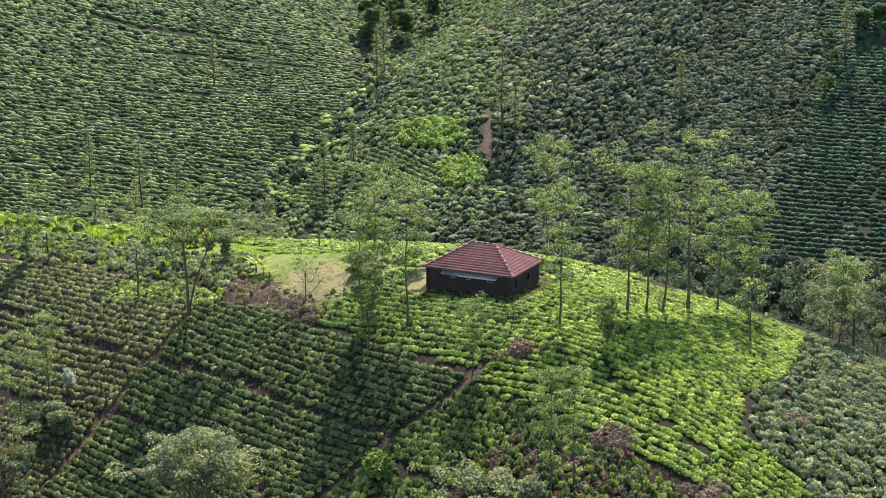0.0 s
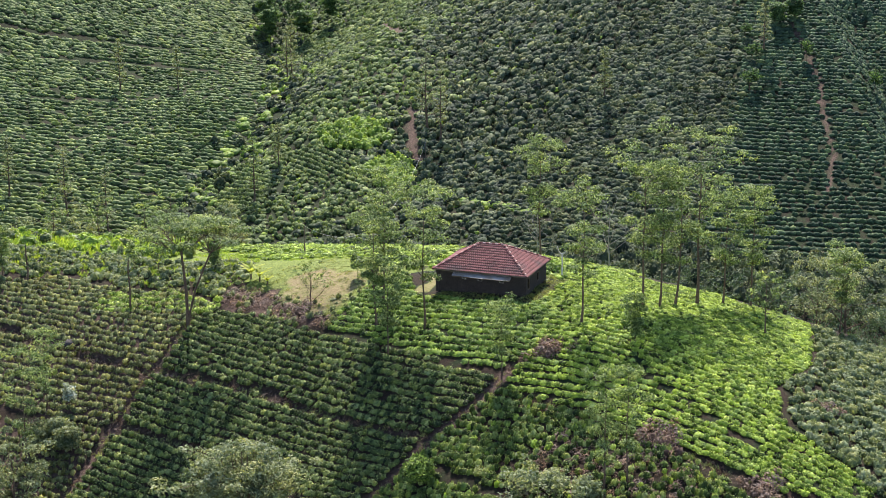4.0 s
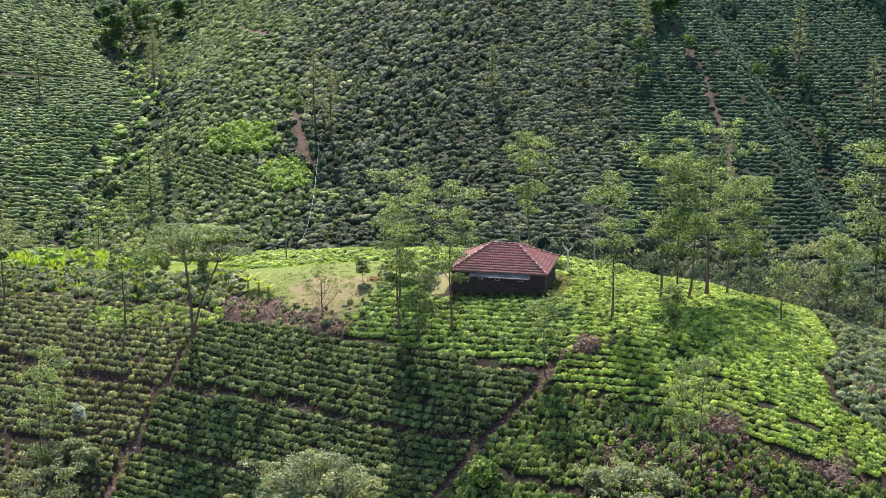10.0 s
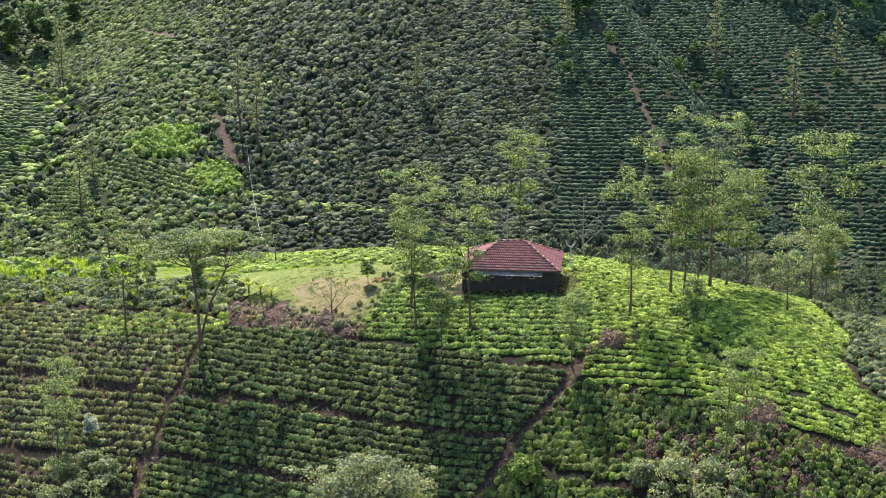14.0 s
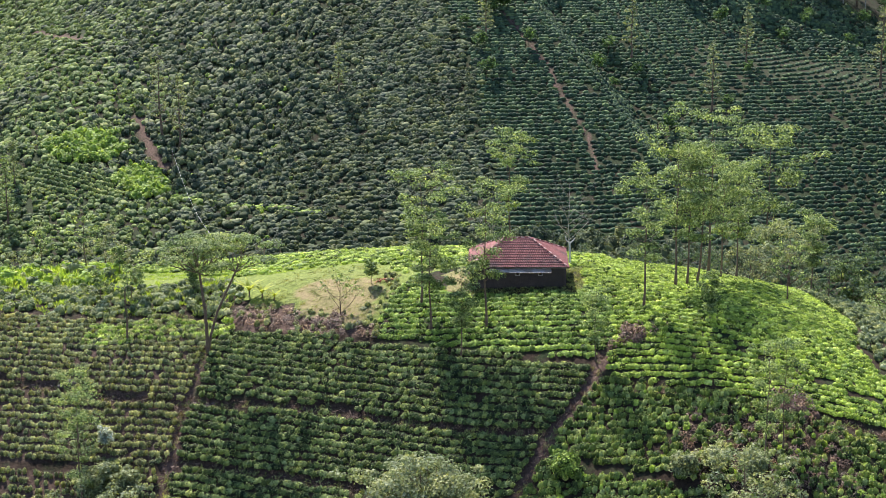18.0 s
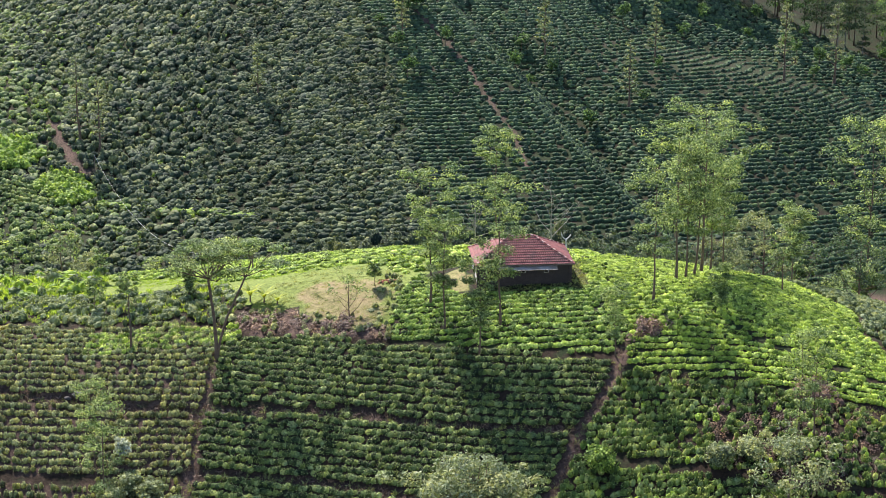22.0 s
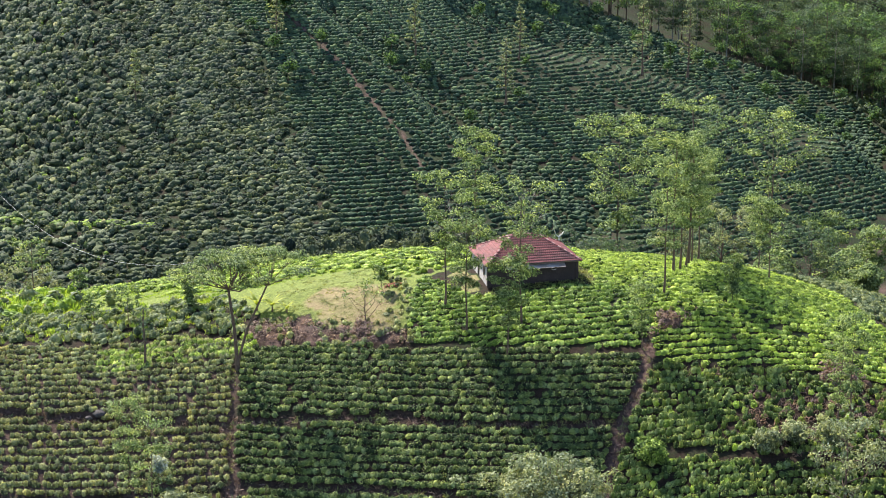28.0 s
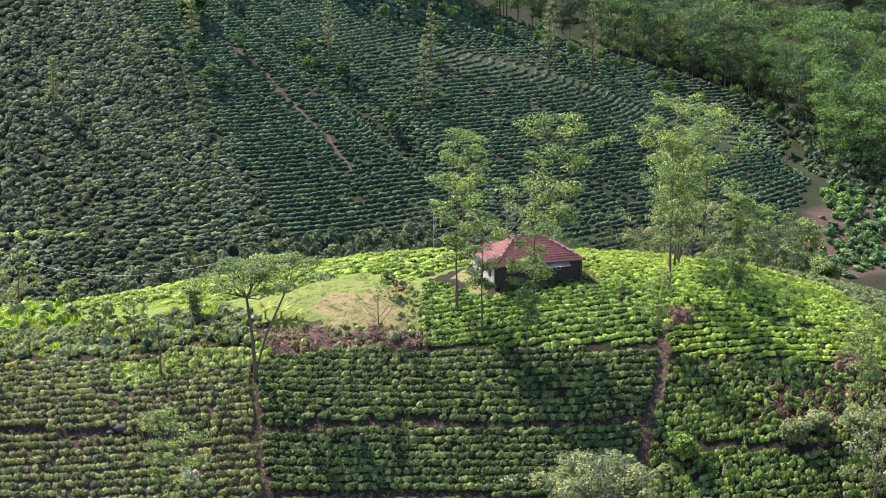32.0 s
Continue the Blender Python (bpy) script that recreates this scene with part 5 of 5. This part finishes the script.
def tile_course(a, b, dep, drop, pitch=0.26):
    """One course of pan tiles from a to b (lower edge); dep: way up the slope to the head of the course."""
    a, b, dep = np.array(a), np.array(b), np.array(dep)
    L = np.linalg.norm(b - a)
    n = max(1, int(round(L / pitch)))
    V, Q = [], []
    up = np.array([0, 0, 1.0])
    prof = [(0.0, 0.0), (0.28, 0.035), (0.5, 0.045), (0.72, 0.035), (1.0, 0.0)]
    for i in range(n):
        o = len(V)
        for f, z in prof:
            p = a + (b - a) * (i + f) / n
            V += [p + up * (z + drop), p + dep + up * z * 0.6]
        V += [V[o] - up * 0.035, V[o + 4] - up * 0.03, V[o + 8] - up * 0.035]
        for k in range(4):
            Q.append((o + 2 * k, o + 2 * k + 2, o + 2 * k + 3, o + 2 * k + 1))
        Q += [(o + 10, o + 11, o + 4, o), (o + 11, o + 12, o + 8, o + 4)]
    return np.array(V), np.array(Q)


def roof_slope(name, e0, e1, r0, r1, courses):
    bm = bmesh.new()
    vs = [bm.verts.new(p) for p in (e0, e1, r1, r0)]
    bm.faces.new(vs if (Vector(r1) - Vector(r0)).length > 0.01 else vs[:3])
    ret = bmesh.ops.extrude_face_region(bm, geom=bm.faces[:])
    for v in [g for g in ret["geom"] if isinstance(g, bmesh.types.BMVert)]:
        v.co.z -= 0.06
    slope = part(name, bm, M_WOOD, house, "red clay tile roof slope")
    e0, e1, r0, r1 = (np.array(p) for p in (e0, e1, r0, r1))
    for k in range(courses):
        f0, f1 = k / courses, (k + 1.12) / courses
        lo0, lo1 = e0 + (r0 - e0) * f0, e1 + (r1 - e1) * f0
        hi = e0 + (r0 - e0) * min(f1, 1.0)
        mid0 = (e0 + e1) / 2 + ((r0 + r1) / 2 - (e0 + e1) / 2) * f0
        mid1 = (e0 + e1) / 2 + ((r0 + r1) / 2 - (e0 + e1) / 2) * min(f1, 1.0)
        dep = mid1 - mid0
        if np.linalg.norm(lo1 - lo0) < 0.3:
            continue
        # keep the head of the course inside the hips
        V, Q = tile_course(lo0 + (0, 0, 0.03), lo1 + (0, 0, 0.03), dep, 0.085)
        me = quad_mesh("tile_course", V, Q, M_TILE)
        me.materials.append(M_TILE_EDGE)
        lip = np.zeros(len(Q), np.int32)
        lip[4::6] = lip[5::6] = 1
        me.polygons.foreach_set("material_index", lip)
        mesh_part("tile_course", me, slope)
    return slope


FLc, FRc, BRc, BLc = (-EW, -ED, EZ), (EW, -ED, EZ), (EW, ED, EZ), (-EW, ED, EZ)
RLc, RRc = (-RL, 0, RZ), (RL, 0, RZ)
roof_slope("roof", FLc, FRc, RLc, RRc, 12)
roof_slope("roof", BRc, BLc, RRc, RLc, 12)
roof_slope("roof", FRc, BRc, RRc, RRc, 12)
roof_slope("roof", BLc, FLc, RLc, RLc, 12)


def caps(a, b, n):
    a, b = np.array(a), np.array(b)
    for k in range(n):
        p, q = a + (b - a) * k / n, a + (b - a) * (k + 1.15) / n
        V, Q = tube([p + (0, 0, 0.06), q + (0, 0, 0.03)], [0.13, 0.10], 8)
        mesh_part("ridge_tile", quad_mesh("ridge_tile", V, Q, M_MORTAR if k % 2 else M_TILE, True), house)


caps(RLc, RRc, 8)
for c, r in ((FLc, RLc), (BLc, RLc), (FRc, RRc), (BRc, RRc)):
    caps(c, r, 15)


def corrugated(x0, x1, y0, z0, y1, z1, pitch=0.15):
    n = int((x1 - x0) / pitch * 4)
    xs = np.linspace(x0, x1, n + 1)
    V = []
    for x in xs:
        w = 0.022 * math.cos((x - x0) / pitch * 2 * math.pi)
        V += [(x, y0, z0 + w), (x, (y0 + y1) / 2, (z0 + z1) / 2 + w - 0.03 + 0.02 * math.sin(x)), (x, y1, z1 + w)]
    Q = []
    for i in range(n):
        for k in range(2):
            Q.append((3 * i + k, 3 * i + k + 1, 3 * i + 4 + k, 3 * i + 3 + k))
    return np.array(V), np.array(Q)


awning = tagged(new("awning"), "sagging grey corrugated sheet awning under the eaves", "awning")
mesh_part("sheet", quad_mesh("sheet", *corrugated(-3.4, -0.9, -4.1, 2.32, -4.95, 2.02), M_SHEET), awning, "rusty corrugated sheet")
mesh_part("sheet", quad_mesh("sheet", *corrugated(-1.1, 3.9, -4.1, 2.36, -5.05, 2.0), M_SHEET), awning)
bm = bmesh.new()
box(bm, -3.4, -4.9, 1.90, 3.8, -4.83, 1.96)
part("rail", bm, M_WOOD, awning)
for x in (-3.2, -0.8, 1.4, 3.6):
    bm = bmesh.new()
    box(bm, x - 0.03, -4.88, 1.93, x + 0.03, -WY + 0.02, 1.99)
    part("bracket", bm, M_WOOD, awning)


# ---- small things ----
def lump(rng, r, squash=0.6, rough=0.25, sides=9, rings=5):
    """A rough boulder or heap, half sunk."""
    V, Q = [], []
    for k in range(rings + 1):
        a = -0.5 + (math.pi / 2 + 0.5) * k / rings
        for i in range(sides):
            t = 2 * math.pi * i / sides
            rr = r * (1 + rng.uniform(-rough, rough)) * math.cos(a * 0.97)
            V.append((rr * math.cos(t), rr * math.sin(t), r * squash * math.sin(a) * (1 + rng.uniform(-rough, rough))))
    for k in range(rings):
        for i in range(sides):
            j = (i + 1) % sides
            Q.append((k * sides + i, k * sides + j, (k + 1) * sides + j, (k + 1) * sides + i))
    return np.array(V), np.array(Q)


r = np.random.default_rng(21)


def heap(x, y, size, name, label, mat, category, squash=0.6, rough=0.25):
    ob = tagged(new(name, quad_mesh(name, *lump(r, size, squash, rough), mat)), label, category)
    ob.matrix_basis = pose(x, y, h1(x, y) - 0.02)
    return ob


heap(-52.4, -12.0, 0.75, "boulder", "dark boulder in sparse tea rows", M_BASALT, "rock")
heap(-53.6, -12.5, 0.4, "boulder", "small dark boulder beside a larger one", M_BASALT, "rock")
for dx, dy, k in ((0, 0, 1.0), (1.1, -0.5, 0.8), (2.4, -1.2, 0.7), (-0.9, 0.5, 0.6), (1.6, -1.4, 0.55)):
    heap(28.2 + dx, -30.2 + dy, k, "earth_bank", "eroded dark brown earth mound at the field edge", M_SOIL, "mound", 0.7, 0.42)


def brush(x, y, w, tall, n, label, mat=None):
    px_, py_ = x + r.normal(0, w * 0.4, n), y + r.normal(0, w * 0.35, n)
    return plant("brush_heap", label, (px_, py_), THIN, mat or M_DRY, r, (0.8, 1.4), (tall * 0.6, tall * 1.2), category="dry brush")


brush(12.3, -17.4, 2.2, 1.3, 26, "grey brown heap of dead brush among tea")
brush(28.6, -29.8, 2.8, 1.1, 40, "dry brown brush on an earth mound")
brush(40.5, -34.5, 3.2, 0.8, 26, "reddish dry brush on the lower slope")
brush(44.0, -18.0, 1.8, 0.9, 14, "dry brown scrub between shrubs")
brush(-57.0, 15.5, 1.5, 0.9, 12, "pile of cut brown branches by tall grass")
brush(-22.0, -7.6, 2.4, 0.9, 14, "dry scrub under the yard tree")

pile = tagged(new("brick_pile"), "low heap of broken red bricks in the yard", "bricks")
pile.matrix_basis = pose(-15.9, 1.0, h1(-15.9, 1.0))
bm = bmesh.new()
box(bm, -0.11, -0.055, -0.04, 0.11, 0.055, 0.04)
brick_me = bpy.data.meshes.new("brick")
bm.to_mesh(brick_me)
bm.free()
brick_me.materials.append(M_BRICK)
for k in range(46):
    b = new("brick", brick_me)
    b.parent = pile
    q = r.normal(0, 0.42, 2)
    b.matrix_basis = pose(q[0] * 1.5, q[1], max(0.04, 0.34 - 0.3 * float(np.hypot(*q))) + 0.02, r.uniform(-25, 25), r.uniform(-25, 25), r.uniform(0, 180))

stick = tagged(new("forked_post"), "bleached forked branch standing as a post", "post")
stick.matrix_basis = pose(6.6, 7.2, h1(6.6, 7.2) - 0.2)
mesh_part("stem", quad_mesh("stem", *tube([(0, 0, 0), (0.04, 0, 1.6), (0, 0.03, 3.1)], [0.12, 0.10, 0.09], 7), M_BONE, True), stick)
for s in (-1, 1):
    mesh_part("branch", quad_mesh("branch", *tube([(0, 0.03, 3.0), (s * 0.45, 0, 3.4), (s * 0.62, 0, 4.0 if s < 0 else 3.7)], [0.09, 0.07, 0.04], 6), M_BONE, True), stick)


def snag(x, y, h, label, seed):
    rr = np.random.default_rng(seed)
    root = tagged(new("snag"), label, "dead tree")
    root.matrix_basis = pose(x, y, h1(x, y) - 0.15)
    mesh_part("trunk", quad_mesh("trunk", *tube([(0, 0, 0), (0.1, 0.05, h * 0.4), (-0.05, 0, h * 0.75), (0.06, 0, h)], [0.15, 0.12, 0.10, 0.07], 7), M_BARK, True), root)
    c = np.stack([rr.normal(0, 0.3, 90), rr.normal(0, 0.3, 90), rr.uniform(h * 0.45, h * 1.08, 90)], 1)
    mesh_part("foliage", quad_mesh("shoots", *leaf_quads(rr, c, np.tile((0, 0, 0.8), (90, 1)), 0.13), M_CROWN_DARK), root, "sparse leafy shoots")["kind"] = "stuff"
    return root


snag(-46.8, -6.2, 6.8, "lopped bare trunk with few shoots", 31)
snag(-65.5, -1.0, 5.4, "lopped bare trunk on the field edge", 32)


def palm(x, y, h, label, seed):
    rr = np.random.default_rng(seed)
    root = tagged(new("young_palm"), label, "palm")
    root.matrix_basis = pose(x, y, h1(x, y) - 0.05)
    mesh_part("trunk", quad_mesh("trunk", *tube([(0, 0, 0), (0.02, 0, h * 0.35)], [0.12, 0.08], 6), M_BARK, True), root)
    for k in range(11):
        a, arch, reach = k * 2.4 + rr.uniform(-0.2, 0.2), rr.uniform(0.55, 1.0), h * rr.uniform(0.65, 0.95)
        V, Q = [], []
        for i in range(6):
            t = i / 5
            d = reach * (0.35 * t + 0.65 * t * t)
            z = h * (0.30 + 0.95 * t - 0.55 * arch * t * t)
            w = 0.20 * h / 2 * math.sin(math.pi * (0.10 + 0.86 * t))
            V += [(d * math.cos(a) - w * math.sin(a), d * math.sin(a) + w * math.cos(a), z - 0.5 * w), (d * math.cos(a), d * math.sin(a), z), (d * math.cos(a) + w * math.sin(a), d * math.sin(a) - w * math.cos(a), z - 0.5 * w)]
        for i in range(5):
            for j in (0, 1):
                Q.append((3 * i + j, 3 * i + j + 1, 3 * i + j + 4, 3 * i + j + 3))
        mesh_part("frond", quad_mesh("frond", np.array(V), np.array(Q), M_PALM), root)
    return root


M_PALM = leaf_mat("palm_frond", [(0.0, (0.30, 0.36, 0.06)), (1.0, (0.48, 0.50, 0.12))], None, glow=0.5)
palm(-32.9, 0.6, 2.3, "yellow green young palm at the yard edge", 41)
palm(-31.2, -0.3, 2.0, "yellow green young palm at the yard edge", 42)
palm(-29.6, -1.4, 1.4, "small yellow green palm at the yard edge", 43)

# overhead cable between two posts
def post(x, y, h, label):
    ob = tagged(new("utility_post"), label, "post")
    ob.matrix_basis = pose(x, y, h1(x, y) - 0.3)
    mesh_part("shaft", quad_mesh("shaft", *tube([(0, 0, 0), (0, 0, h)], [0.11, 0.08], 7), M_WOOD, True), ob)
    return h1(x, y) - 0.3 + h


z0 = post(-68.8, 153.4, 4.2, "slim timber post carrying a cable on the far slope")
z1 = post(-33.0, 17.0, 4.0, "slim timber post carrying a cable by the lawn")
line = []
for k in range(25):
    t = k / 24
    line.append((-68.8 + 35.8 * t, 153.4 - 136.4 * t, z0 + (z1 - z0) * t - 8.5 * 4 * t * (1 - t)))
cable = tagged(new("cable", quad_mesh("cable", *tube(line, [0.014] * 25, 5), M_CABLE, True)), "white cable slung across the valley", "cable")

# loose rocks on the eroded road cutting
for k in range(8):
    f = r.uniform(0, 1)
    heap(114 + 28 * f + r.normal(0, 2.5), 128 + 26 * f + r.normal(0, 2.5), r.uniform(0.4, 1.0), "boulder", "brown grey rock on the eroded road cutting", M_ROCK, "rock", 0.7, 0.3)

# grass tufts on the yard edge and weeds through the fields
plant("grass_tufts", "short green grass tufts across the yard", row_points(r, LAWN, 0.0, 0.55, 0.5, skip=0.3, wander=0.3), GRASS_T, M_GRASS, r, (0.4, 0.8), (0.15, 0.35), category="grass")
plant("grass_tufts", "short dry grass tufts across the yard", row_points(r, YARD, 0.0, 0.6, 0.55, skip=0.45, wander=0.3), GRASS_T, M_STRAW, r, (0.4, 0.8), (0.1, 0.28), category="grass")
plant("weeds", "bright weeds between the tea rows", row_points(r, FIELD_D, 0.3, 1.9, 1.7, skip=0.4, wander=0.8), FINE, M_GRASS, r, (0.4, 0.9), (0.4, 0.8), category="weeds")
AROUND = [(-7.5, -6.0), (7.5, -6.0), (9.5, 2.0), (8.5, 7.5), (5.8, 7.5), (5.8, -4.4), (-5.8, -4.4), (-6.0, -5.0)]
plant("weeds", "pale tall grass along the house wall", row_points(r, AROUND, 0.0, 0.6, 0.55, skip=0.3, wander=0.25), GRASS_T, M_STRAW, r, (0.6, 1.1), (0.2, 0.5), category="weeds")
# bright grass and weeds in the saddle, dry scrub round the yard
SADDLE = [(-110.0, 14.0), (-88.0, 14.0), (-62.0, 11.5), (-46.0, 9.5), (-38.0, 6.0), (-36.0, 9.0), (-47.0, 13.0), (-62.0, 16.0), (-110.0, 19.0)]
plant("tall_grass", "bright lush grass along the edge of the shrubs", outside(row_points(r, SADDLE, 0.0, 0.7, 0.65, skip=0.25, wander=0.4), LAWN_WEST), GRASS_T, M_GRASS, r, (0.7, 1.5), (0.3, 0.9), category="grass")
YARD_RIM = [(-27.5, -4.8), (-23.0, -8.4), (-16.8, -10.0), (-15.2, -4.0), (-14.6, 3.5), (-16.6, 3.0), (-17.2, -3.0), (-18.5, -7.0), (-22.5, -6.2), (-26.0, -3.6)]
plant("weeds", "dry scrub and weeds along the yard rim", row_points(r, YARD_RIM, 0.2, 0.8, 0.75, skip=0.35, wander=0.35), FINE, M_SPARSE, r, (0.4, 0.95), (0.25, 0.7), category="weeds")
